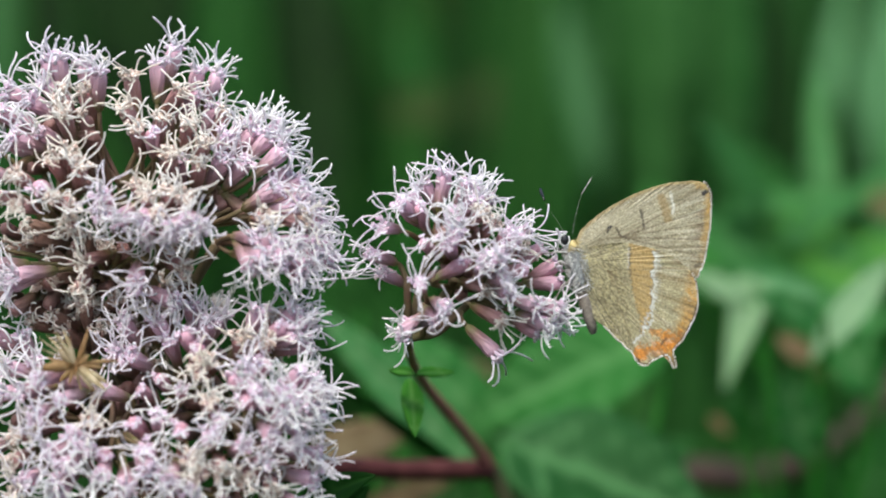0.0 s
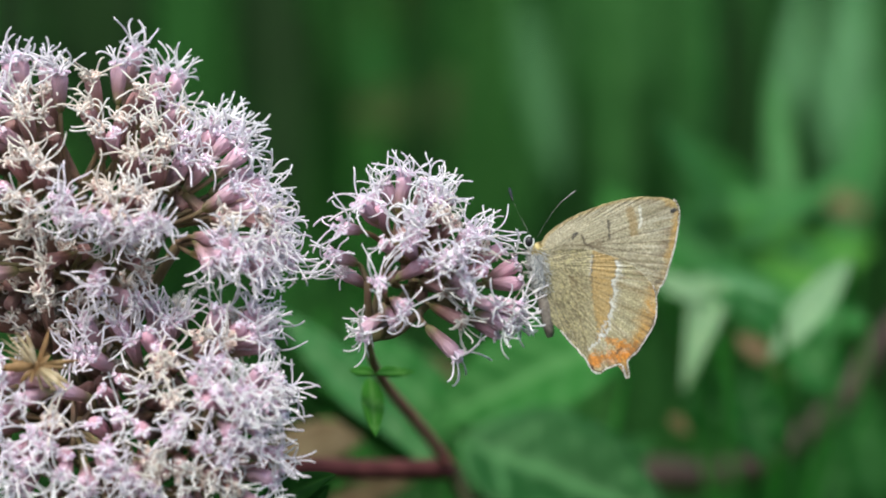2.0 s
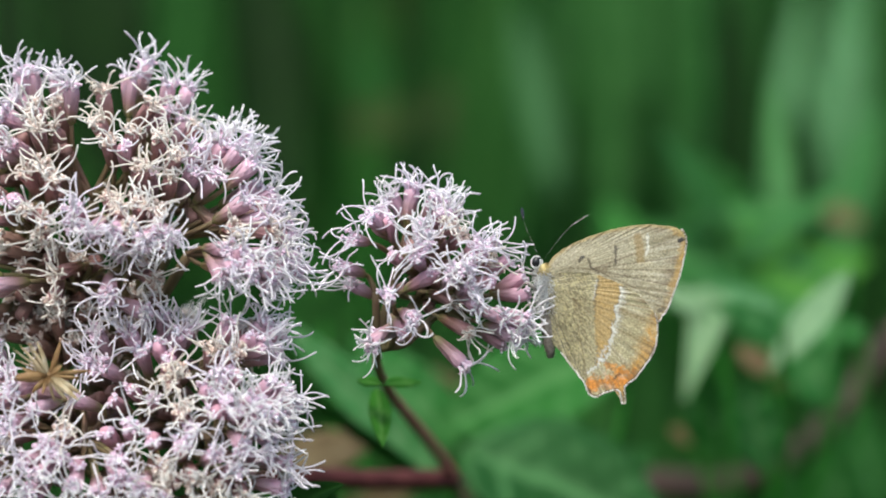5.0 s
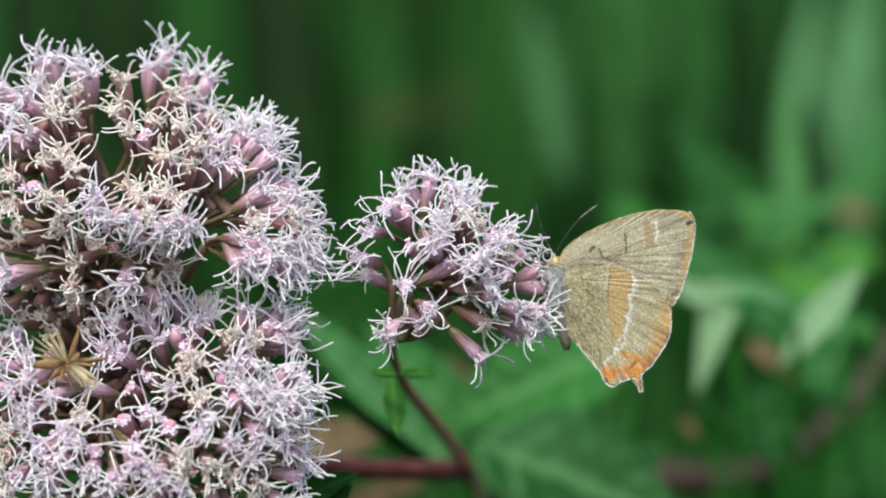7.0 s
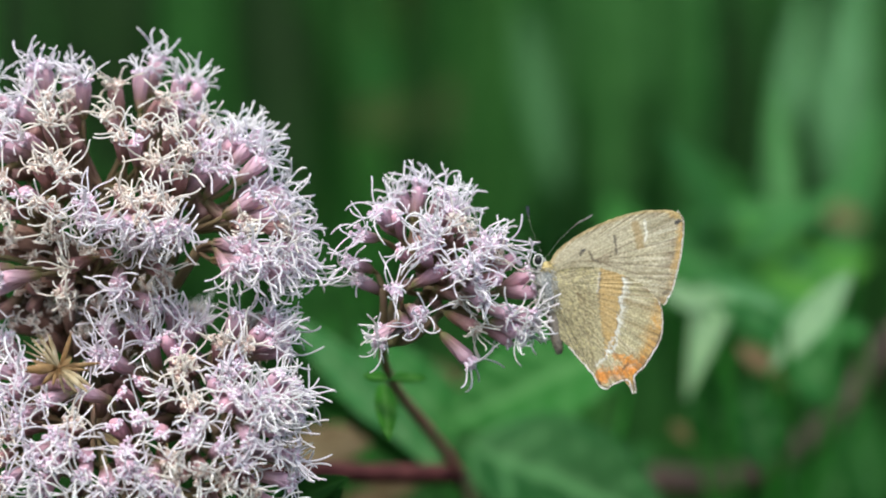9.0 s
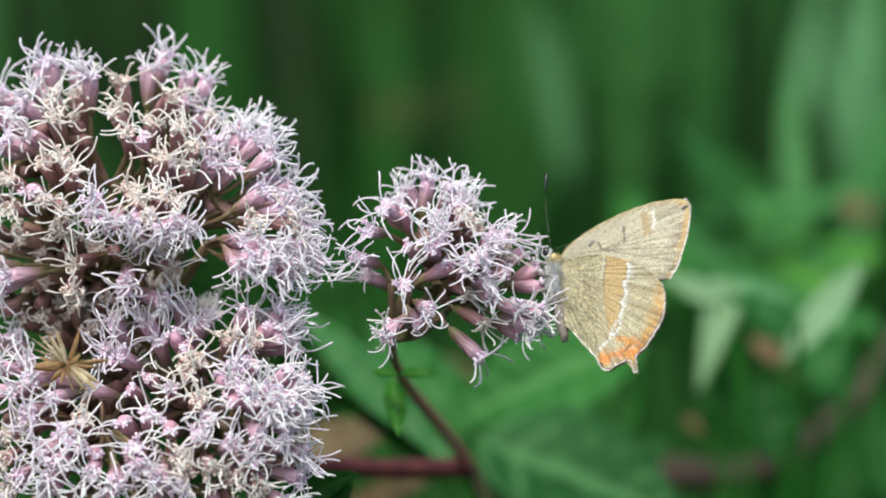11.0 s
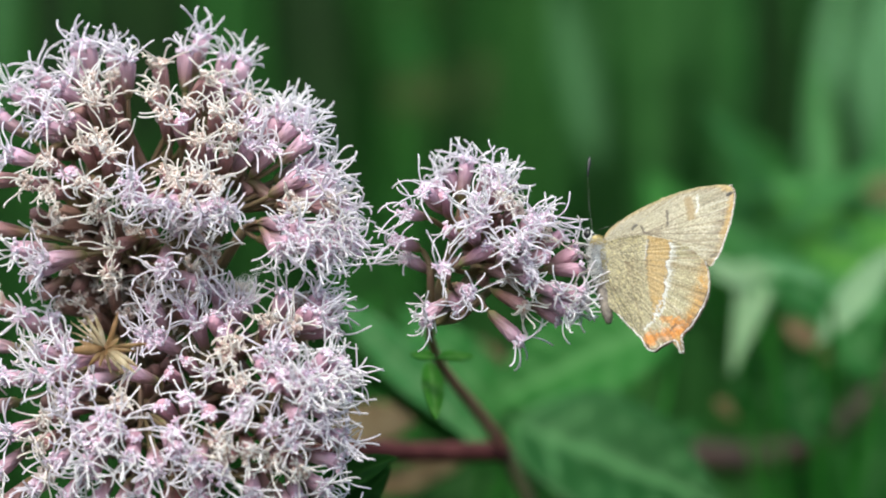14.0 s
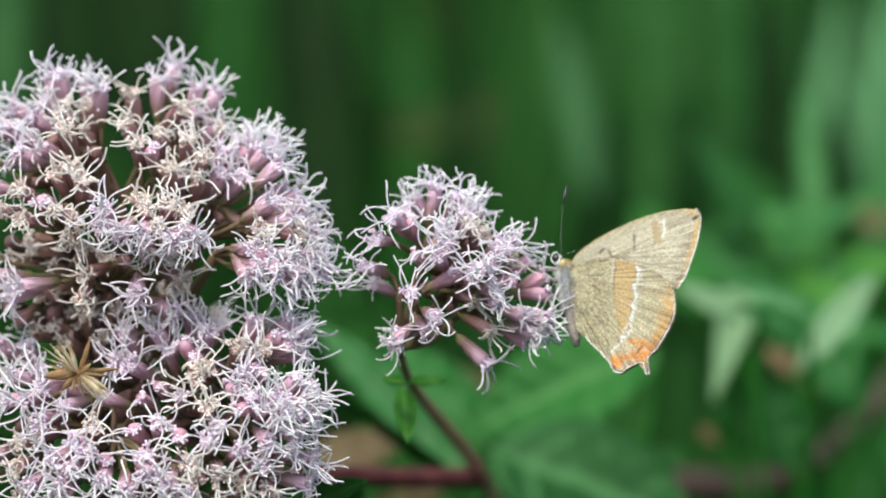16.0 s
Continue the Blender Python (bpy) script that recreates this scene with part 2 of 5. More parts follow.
# near-black copy of the leaf green: deep shade put into the colour
LEAF_SHADE = leaf_material("leaf_painted_shade", (0.006, 0.021, 0.004), (0.012, 0.038, 0.008), (0.018, 0.055, 0.012))
LEAF_GLOSS = leaf_material("leaf_glossy", (0.013, 0.068, 0.014), (0.030, 0.118, 0.034), (0.085, 0.22, 0.085), 60.0, 0.42)
LEAF_OLIVE = leaf_material("leaf_olive", (0.034, 0.064, 0.016), (0.058, 0.09, 0.025), (0.07, 0.10, 0.03))
STALK_GREEN = mottled("stalk_green", [(0.3, (0.022, 0.028, 0.012)), (0.7, (0.045, 0.05, 0.022))], 200, 0.7, 0, 0, "", "Object", 0.1)
STALK_DULL = mottled("stalk_dull", [(0.3, (0.026, 0.014, 0.010)), (0.7, (0.048, 0.026, 0.018))], 120, 0.7)
LEAF_TAN = leaf_material("leaf_withered", (0.15, 0.11, 0.06), (0.24, 0.16, 0.09), (0.27, 0.2, 0.12))
GRASS = mottled("grass", [(0.0, (0.009, 0.034, 0.007)), (0.5, (0.019, 0.076, 0.014)), (0.85, (0.030, 0.12, 0.022)), (1.0, (0.05, 0.15, 0.032))], 8, 0.7, 0, 0, "island", "Object", 0.08)
SOIL = mottled("soil", [(0.3, (0.016, 0.03, 0.009)), (0.7, (0.035, 0.06, 0.018))], 12, 0.9, 0, 0.01)
HEDGE = mottled("hedge_leaves", [(0.0, (0.006, 0.028, 0.006)), (0.5, (0.016, 0.070, 0.013)), (1.0, (0.034, 0.12, 0.023))], 5, 0.5, 0, 0, "island", "Object", 0.15)

# ---------------------------------------------------------------- ground
rng = np.random.default_rng(5)


def ground():
    n, size = 60, 400.0
    g = np.linspace(-1, 1, n)
    xs = np.sign(g) * np.abs(g) ** 3 * size
    v = [(x, y, -0.004 + 0.03 * (noise.noise((x * 0.8, y * 0.8, 0)) if abs(x) + abs(y) < 40 else 0)) for y in xs for x in xs]
    f = [(j * n + i, j * n + i + 1, (j + 1) * n + i + 1, (j + 1) * n + i) for j in range(n - 1) for i in range(n - 1)]
    return tagged(new("ground", mesh_of("ground", v, f, [SOIL])), "dark green mossy soil under dense meadow plants", "ground", kind="structure")


ground()

# ---------------------------------------------------------------- leaves and background plants


def leaf_mesh(name, mat, base, tip, width, up, droop=0.0, teeth=0.0, rows=24, cols=8, fold=0.15, vein_every=6.0, full=0.42):
    """A pointed leaf blade from base to tip (metres), its face towards up."""
    base, tip, up = Vector(base), Vector(tip), Vector(up)
    along = tip - base
    ln = along.length
    t = along.normalized()
    side = t.cross(up).normalized()
    nor = side.cross(t)
    verts, veins = [], []
    for lay in (0, 1):
        for i in range(rows + 1):
            a = i / rows
            w = width * 0.5 * (math.sin(math.pi * a ** (math.log(0.5) / math.log(full))) ** 0.85 * 0.98 + 0.02)
            saw = (a * rows / 2) % 1.0
            w *= 1 + teeth * (0.5 - saw)
            c = base + along * a - nor * droop * ln * (a * a)
            for j in range(cols + 1):
                u = 2 * j / cols - 1
                side_vein = abs(((a * ln * 1000 - abs(u) * w * 600) % vein_every) / vein_every - 0.5)
                v = max(0.0, 1 - abs(u) * 9) + 0.9 * max(0.0, (side_vein - 0.36) * 8)
                ripple = 0.03 * w * math.sin(a * 19 + u * 4)
                verts.append(c + side * u * w + nor * (fold * abs(u) * w + ripple - v * 0.0002 - lay * 0.00025))
                veins.append(min(1.0, v))
    k = cols + 1
    off = (rows + 1) * k
    faces = []
    for i in range(rows):
        for j in range(cols):
            a = i * k + j
            faces.append((a, a + 1, a + k + 1, a + k))
            faces.append((off + a + k, off + a + k + 1, off + a + 1, off + a))
    rim = [i * k for i in range(rows + 1)], [i * k + cols for i in range(rows + 1)]
    for r, flip in zip(rim, (False, True)):
        for p, q in zip(r, r[1:]):
            faces.append((q, p, p + off, q + off) if flip else (p, q, q + off, p + off))
    me = mesh_of(name, verts, faces, [mat])
    at = me.attributes.new("vein", "FLOAT", "POINT")
    at.data.foreach_set("value", veins)
    return me


def stem_part(parent, pts, r0, r1, mat, name="stalk", n=20, sides=8, label=""):
    line = smooth_line([tuple(p) for p in pts], n)
    s = Shape()
    s.tube(line, list(np.linspace(r0, r1, n)), sides)
    return part(name, s.mesh(name, [mat]), parent, label)


def meadow():
    """Tall blades and reeds that fill the distance, each bent a little."""
    s = Shape()
    for k in range(3000):
        y = 0.62 + 1.2 * rng.random() ** 1.2
        x = rng.uniform(-1.2, 1.2) if k % 3 else rng.normal(0, 2.0)
        if abs(x) > 0.45:  # the stand thins out unevenly at its sides
            x *= 1 + 1.3 * (k * 0.618 % 1) ** 2
            y -= 0.3 * (k * 0.382 % 1) ** 2
        h = 0.75 + 0.75 * rng.random()
        w = 0.004 + 0.009 * rng.random()
        bx, by = rng.normal(0, 0.05), rng.normal(0, 0.05)
        mid = [Vector((x + bx * a * a, y + by * a * a, h * a)) for a in np.linspace(0, 1, 8)]
        turn = rng.random() * 1.4 - 0.7
        s.strip(mid, [w * (1 - a**3 * 0.9) for a in np.linspace(0, 1, 8)], Vector((math.sin(turn), -math.cos(turn), 0.1)), 0, 0.0004)
    for k in range(16000):
        a, far = rng.random() * 6.2832, abs(rng.normal(0, 2.6))
        x, y = math.cos(a) * far, math.sin(a) * far
        if math.hypot(x, y) < 0.03 or math.hypot(x, y + 0.4) < 0.1:
            continue
        h = 0.18 + min(0.55, 0.25 + 0.25 * far) * rng.random()
        w = 0.003 + 0.005 * rng.random()
        bx, by = rng.normal(0, 0.08), rng.normal(0, 0.08)
        mid = [Vector((x + bx * a * a, y + by * a * a, h * a)) for a in (0, .35, .7, 1)]
        turn = rng.random() * 6.3
        s.strip(mid, [w, w, w * .7, w * .1], Vector((math.sin(turn), -math.cos(turn), 0.1)), 0)
    ob = new("tall_grass", s.mesh("tall_grass", [GRASS]))
    return tagged(ob, "dense tall green grass blades out of focus", "grass", kind="stuff")


def hedge():
    """A thick bank of leaves behind the grass."""
    s = Shape()
    for k in range(17000):
        y = 1.7 + 1.3 * rng.random()
        x = (rng.random() * 2 - 1) * 3.6
        z = rng.random() ** 0.8 * 2.2
        c = Vector((x, y, z))
        d = Vector(rng.normal(0, 1, 3))
        d.z -= 0.6
        d.normalize()
        up = Vector((rng.normal(0, 0.5), -1, 0.7 + rng.normal(0, 0.4))).normalized()
        ln = 0.05 + 0.06 * rng.random()
        s.strip([c, c + d * ln * 0.5, c + d * ln], [0.004, ln * 0.25, 0.002], up, 0)
    cols, rows = 60, 24
    start = len(s.v)
    for j in range(rows + 1):
        for i in range(cols + 1):
            x, z = -4 + 8 * i / cols, 2.6 * j / rows
            s.v.append(Vector((x, 3.0 + 0.3 * noise.noise((x * 2, z * 2, 3)) + 0.15 * z, z + 0.2 * noise.noise((x * 3, 0, 5)) * (j == rows))))
    for j in range(rows):
        for i in range(cols):
            a = start + j * (cols + 1) + i
            s.face((a, a + 1, a + cols + 2, a + cols + 1))
    ob = new("hedge", s.mesh("hedge", [HEDGE]))
    return tagged(ob, "dark green hedge foliage behind the meadow", "hedge", kind="stuff")


meadow()
hedge()


def reed(label, x, y, width, top, lean, mat):
    """A broad upright blade from the ground, a separate plant far behind."""
    ob = tagged(new("reed"), label, "reed", "reeds behind the flowers")
    ob.location = (x, y, 0)
    me = leaf_mesh("blade", mat, (0, 0, 0.0), (lean, 0.03, top), width, (0.1, -1, 0.1), 0.01, 0.0, 30, 6, 0.2, 9.0, 0.55)
    part("blade", me, ob)
    me = leaf_mesh("blade", mat, (0.004, 0.004, 0.0), (lean - 0.05, 0.09, top * 0.8), width * 0.7, (-0.3, -1, 0.1), 0.02, 0.0, 30, 6, 0.2, 9.0, 0.5)
    part("blade", me, ob)
    return ob


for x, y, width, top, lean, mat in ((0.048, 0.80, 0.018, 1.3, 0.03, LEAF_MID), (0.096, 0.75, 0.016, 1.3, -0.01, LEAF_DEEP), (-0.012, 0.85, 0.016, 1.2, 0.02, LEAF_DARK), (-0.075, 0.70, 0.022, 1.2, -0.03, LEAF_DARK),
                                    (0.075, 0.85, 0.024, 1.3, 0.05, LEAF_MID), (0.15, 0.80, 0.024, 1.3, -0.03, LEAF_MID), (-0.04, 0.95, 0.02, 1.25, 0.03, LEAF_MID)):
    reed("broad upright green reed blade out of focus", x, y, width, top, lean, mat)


def leafy_plant(label, root, crown, leaves, group="meadow plants"):
    """A plant on a stalk from the ground; leaves: rows of base, tip, width, up, droop, material."""
    ob = tagged(new("leafy_plant"), label, "plant", group)
    ob.location = root
    inv = Matrix.Translation(root).inverted()
    r, c = Vector(root), mm(crown)
    mid = r.lerp(c, 0.6) + Vector((0.01, 0.01, 0))
    s = Shape()
    s.tube([inv @ p for p in curve3(r, mid, mid, c, 24)], list(np.linspace(0.004, 0.0018, 24)), 8)
    stalk = part("stalk", s.mesh("stalk", [LEAF_DARK]), ob)
    for base, tip, width, up, droop, mat, *full in leaves:
        b, t = mm(base), mm(tip)
        me = leaf_mesh("leaf", mat, inv @ b, inv @ t, width * 0.001, up, droop, 0.12, 26, 10, 0.15, 6.0, *full)
        leaf = part("leaf", me, ob)
        s = Shape()
        node = c.lerp(r, 0.02 + 0.05 * rng.random())
        s.tube([inv @ p for p in curve3(node, node.lerp(b, 0.4) + Vector((0, 0, 0.006)), b + (b - t) * 0.15, b + (t - b) * 0.05, 12)], list(np.linspace(0.0006, 0.0005, 12)), 6)
        part("leaf_stalk", s.mesh("leaf_stalk", [LEAF]), leaf)
    return ob


FRONT, SKYWARD = (0.0, -0.8, 0.6), (0.1, -0.45, 0.9)
leafy_plant("broad-leaved green plant with a large veined leaf", (0.03, 0.13, 0), (20.1, 95.0, -50.5), [
    ((9.2, 108.0, -30.8), (43.6, 100.0, -43.0), 25, (0.1, -0.7, 0.7), 0.04, LEAF_GLOSS),
    ((37.5, 128.0, -14.1), (4.3, 120.0, -28.3), 21, (-0.1, -0.7, 0.7), 0.03, LEAF_MID),
    ((21.5, 130.0, -46.5), (43.2, 140.0, -30.9), 12, FRONT, 0.1, LEAF_MID),
    ((16.7, 130.0, -51.2), (48.0, 140.0, -42.5), 14, FRONT, 0.1, LEAF_MID),
])
leafy_plant("young plant with pale green drooping leaves", (0.075, 0.14, 0), (63.5, 140.0, -54.1), [
    ((54.1, 147.0, -4.9), (47.9, 137.0, -24.2), 6.9, (0.35, -0.9, 0.35), 0.0, LEAF_PALE, 0.16),
    ((53.3, 145.0, -9.2), (41.8, 141.0, -3.6), 4.8, FRONT, 0.03, LEAF_PALE),
    ((50.4, 149.0, -5.1), (66.8, 149.0, -8.5), 6.4, (0.0, -0.6, 0.8), 0.0, LEAF_GREY),
    ((61.8, 110.0, -10.9), (49.1, 102.0, -7.1), 5, FRONT, 0.0, LEAF_BLUE),
    ((76.8, 138.0, -1.4), (61.9, 130.0, -18.5), 5.8, (0.1, -0.8, 0.6), 0.0, LEAF_PALE, 0.5),
    ((62.0, 135.0, -36.3), (57.6, 130.0, -20.8), 9, FRONT, 0.0, LEAF_BLUE),
    ((54.0, 150.0, -35.0), (55.8, 150.0, -19.6), 11, FRONT, 0.0, LEAF_MID),
    ((76.5, 150.0, -25.5), (65.7, 150.0, -11.7), 11, FRONT, 0.0, LEAF_BLUE),
    ((84.6, 250.0, -59.7), (93.5, 250.0, -37.7), 14, FRONT, 0.0, LEAF_MID),
    ((84.4, 170.0, -13.2), (59.4, 165.0, -9.5), 9, FRONT, 0.0, LEAF_BLUE),
    ((64.1, 145.0, -19.4), (57.7, 145.0, -15.0), 4.5, FRONT, 0.0, LEAF_TAN),
    ((50.9, 150.0, -31.9), (46.4, 150.0, -29.3), 3, FRONT, 0.0, LEAF_TAN),
    ((71.9, 160.0, -20.0), (66.9, 160.0, -22.5), 4, FRONT, 0.0, LEAF_TAN),
])
leafy_plant("green meadow plant with long slanting leaves", (0.13, 0.3, 0), (87.3, 300.0, -70.1), [
    ((70.7, 240.0, 2.4), (50.9, 230.0, 26.7), 5.5, FRONT, 0.0, LEAF_BLUE, 0.6),
    ((66.2, 230.0, 0.1), (94.8, 240.0, 17.9), 5, FRONT, 0.0, LEAF_BLUE),
    ((83.6, 280.0, 2.6), (81.1, 290.0, 39.7), 6, FRONT, 0.0, LEAF_PALEST),
    ((91.8, 260.0, -3.4), (62.6, 240.0, 5.3), 7, FRONT, 0.0, LEAF_BLUE),
    ((71.6, 270.0, -10.7), (100.4, 270.0, 1.3), 15, FRONT, 0.0, LEAF_BRIGHT),
    ((55.8, 240.0, 7.0), (82.1, 240.0, 11.0), 6, FRONT, 0.0, LEAF_BLUE),
    ((56.6, 250.0, -3.4), (81.1, 250.0, 4.8), 13, FRONT, 0.0, LEAF_BRIGHT),
    ((56.0, 270.0, -9.5), (44.0, 290.0, 13.7), 14, FRONT, 0.0, LEAF),
    ((69.5, 240.0, -7.9), (50.0, 240.0, 7.6), 13, FRONT, 0.0, LEAF_BLUE),
    ((102.4, 300.0, 8.3), (93.6, 300.0, 12.0), 6, FRONT, 0.0, LEAF_TAN),
    ((82.3, 300.0, -14.9), (66.0, 300.0, 24.0), 20, FRONT, 0.0, LEAF_MID),
    ((80.5, 210.0, -17.4), (54.9, 205.0, -2.6), 13, FRONT, 0.0, LEAF_BLUE),
    # LEAF_DARK from here on fills dark gaps: undergrowth shade painted as leaves
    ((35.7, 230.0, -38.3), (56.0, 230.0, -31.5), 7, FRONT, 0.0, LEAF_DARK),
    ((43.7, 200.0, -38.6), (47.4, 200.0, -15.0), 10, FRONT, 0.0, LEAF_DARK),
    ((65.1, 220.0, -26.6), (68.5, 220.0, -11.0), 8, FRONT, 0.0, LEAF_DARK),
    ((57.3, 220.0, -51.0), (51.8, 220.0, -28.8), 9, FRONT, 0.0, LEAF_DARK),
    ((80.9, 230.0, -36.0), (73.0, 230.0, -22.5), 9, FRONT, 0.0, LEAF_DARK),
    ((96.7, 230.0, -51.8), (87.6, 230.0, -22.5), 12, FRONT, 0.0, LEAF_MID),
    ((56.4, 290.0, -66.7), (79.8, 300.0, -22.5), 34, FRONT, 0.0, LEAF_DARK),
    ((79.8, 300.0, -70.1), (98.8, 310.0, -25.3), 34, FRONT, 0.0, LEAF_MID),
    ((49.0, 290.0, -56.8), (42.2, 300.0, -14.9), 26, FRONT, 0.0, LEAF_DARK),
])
leafy_plant("green plant with a long pale leaf and withered tips", (-0.01, 0.14, 0), (-7.8, 115.0, -52.5), [
    ((7.0, 112.0, -37.5), (-20.1, 100.0, -8.9), 10, (0.3, -0.8, 0.6), 0.02, LEAF_PALEST),
    ((11.0, 130.0, -34.1), (-8.9, 130.0, -12.3), 12, FRONT, 0.02, LEAF_BLUE),
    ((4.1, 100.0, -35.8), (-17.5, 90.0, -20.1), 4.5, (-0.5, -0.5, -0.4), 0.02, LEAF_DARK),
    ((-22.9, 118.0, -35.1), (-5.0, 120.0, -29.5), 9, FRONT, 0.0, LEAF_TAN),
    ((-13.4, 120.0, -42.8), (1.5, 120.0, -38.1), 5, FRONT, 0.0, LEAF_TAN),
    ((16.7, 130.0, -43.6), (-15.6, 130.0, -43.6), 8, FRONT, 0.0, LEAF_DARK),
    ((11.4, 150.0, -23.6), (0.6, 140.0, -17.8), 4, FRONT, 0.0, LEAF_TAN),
    # these two darken a dim gap; its shade sits in their colour
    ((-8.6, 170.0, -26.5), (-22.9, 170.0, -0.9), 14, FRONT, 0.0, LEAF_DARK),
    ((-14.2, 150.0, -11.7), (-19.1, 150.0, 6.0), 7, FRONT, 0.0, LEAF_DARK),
])
leafy_plant("tall withering plant with olive brown leaves", (0.0, 0.55, 0), (-7.6, 560.0, 19.1), [
    ((-16.0, 550.0, 39.3), (11.4, 560.0, 46.6), 15, FRONT, 0.0, LEAF_OLIVE),
    ((2.8, 560.0, 19.1), (15.1, 580.0, 56.4), 12, FRONT, 0.0, LEAF_OLIVE),
    ((-4.1, 560.0, 43.2), (-14.5, 560.0, 69.0), 11, FRONT, 0.0, LEAF_MID),
    ((-25.3, 580.0, 19.5), (-39.4, 580.0, 63.4), 14, FRONT, 0.0, LEAF_DARK),
    ((-2.4, 540.0, 97.9), (7.8, 550.0, 56.4), 12, FRONT, 0.0, LEAF_OLIVE),
])
leafy_plant("tall plant with broad soft leaves hanging over the meadow", (0.125, 0.62, 0), (103.8, 580.0, 165.3), [
    ((31.7, 480.0, 72.7), (42.4, 450.0, 16.9), 9.5, FRONT, 0.0, LEAF_DIM, 0.5),
    ((59.5, 560.0, 113.8), (65.3, 520.0, -4.8), 17, FRONT, 0.0, LEAF_DEEP, 0.5),
    ((77.7, 520.0, 109.0), (78.4, 500.0, 11.5), 14, FRONT, 0.0, LEAF_DEEP, 0.5),
    ((64.7, 500.0, 90.5), (68.0, 480.0, 44.3), 8, FRONT, 0.0, LEAF_DEEP, 0.5),
    ((88.8, 560.0, 113.8), (86.9, 540.0, -4.9), 13, FRONT, 0.0, LEAF_MID, 0.5),
    ((106.9, 560.0, 113.8), (101.3, 540.0, -4.9), 11, FRONT, 0.0, LEAF_DEEP, 0.5),
    # stands for a dark streak between plants, shade given as leaf colour
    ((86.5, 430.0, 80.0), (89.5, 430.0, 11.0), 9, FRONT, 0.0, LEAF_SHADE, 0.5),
    ((102.7, 400.0, 71.8), (90.6, 380.0, 15.5), 6, FRONT, 0.0, LEAF_GREY, 0.45),
    ((128.7, 480.0, 88.5), (116.0, 450.0, 16.9), 14, FRONT, 0.0, LEAF_GREY, 0.5),
    ((106.5, 430.0, 53.7), (119.9, 420.0, 3.1), 8, FRONT, 0.0, LEAF_GREY, 0.5),
    ((128.8, 430.0, 47.8), (108.4, 400.0, -8.5), 10, FRONT, 0.0, LEAF_BLUE, 0.5),
    ((54.9, 600.0, 107.7), (37.9, 580.0, 7.2), 14, FRONT, 0.0, LEAF_DEEP, 0.5),
])
# the darkest leaves here carry the background's shade in their colour
leafy_plant("leafy plant with broad leaves, shade put into their dark colour", (-0.1, 0.66, 0), (-97.6, 620.0, 157.4), [
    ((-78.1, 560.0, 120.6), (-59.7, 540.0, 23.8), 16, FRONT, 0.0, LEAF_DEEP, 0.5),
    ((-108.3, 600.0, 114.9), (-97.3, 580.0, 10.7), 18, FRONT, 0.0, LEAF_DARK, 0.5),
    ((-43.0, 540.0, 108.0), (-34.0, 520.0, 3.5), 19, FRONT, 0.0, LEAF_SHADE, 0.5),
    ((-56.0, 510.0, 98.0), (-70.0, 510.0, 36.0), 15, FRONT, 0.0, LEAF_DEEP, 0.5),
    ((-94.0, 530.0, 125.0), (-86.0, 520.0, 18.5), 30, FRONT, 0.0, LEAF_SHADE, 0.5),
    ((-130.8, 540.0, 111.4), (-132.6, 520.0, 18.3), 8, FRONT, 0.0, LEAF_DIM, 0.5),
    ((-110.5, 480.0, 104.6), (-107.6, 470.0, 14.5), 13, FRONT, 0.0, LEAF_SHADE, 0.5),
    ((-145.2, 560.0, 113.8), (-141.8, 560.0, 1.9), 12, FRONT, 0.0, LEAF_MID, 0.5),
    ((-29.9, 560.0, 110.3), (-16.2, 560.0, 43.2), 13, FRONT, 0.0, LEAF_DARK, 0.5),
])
# low stem with a reddish tint that crosses the shade
shade = tagged(new("fallen_stem"), "dull red-brown stem lying in the undergrowth", "stem")
stem_part(shade, [mm(p) for p in ((32.4, 202.1, -45.7), (47.6, 200.2, -42.9), (60.0, 200.2, -43.3), (70.5, 200.2, -39.5), (79.1, 200.2, -33.8), (85.8, 201.1, -26.9), (92.4, 204.0, -17.2), (101.0, 209.7, -8.6))], 0.0032, 0.0022, STALK_DULL, "stem", 24)
stem_part(shade, [mm((101.0, 209.7, -8.6)), Vector((0.16, 0.255, 0.86)), Vector((0.21, 0.265, 0.5)), Vector((0.23, 0.27, 0))], 0.0022, 0.004, STALK_DULL, "stem", 24)

# ---------------------------------------------------------------- flower heads
MM = 0.001


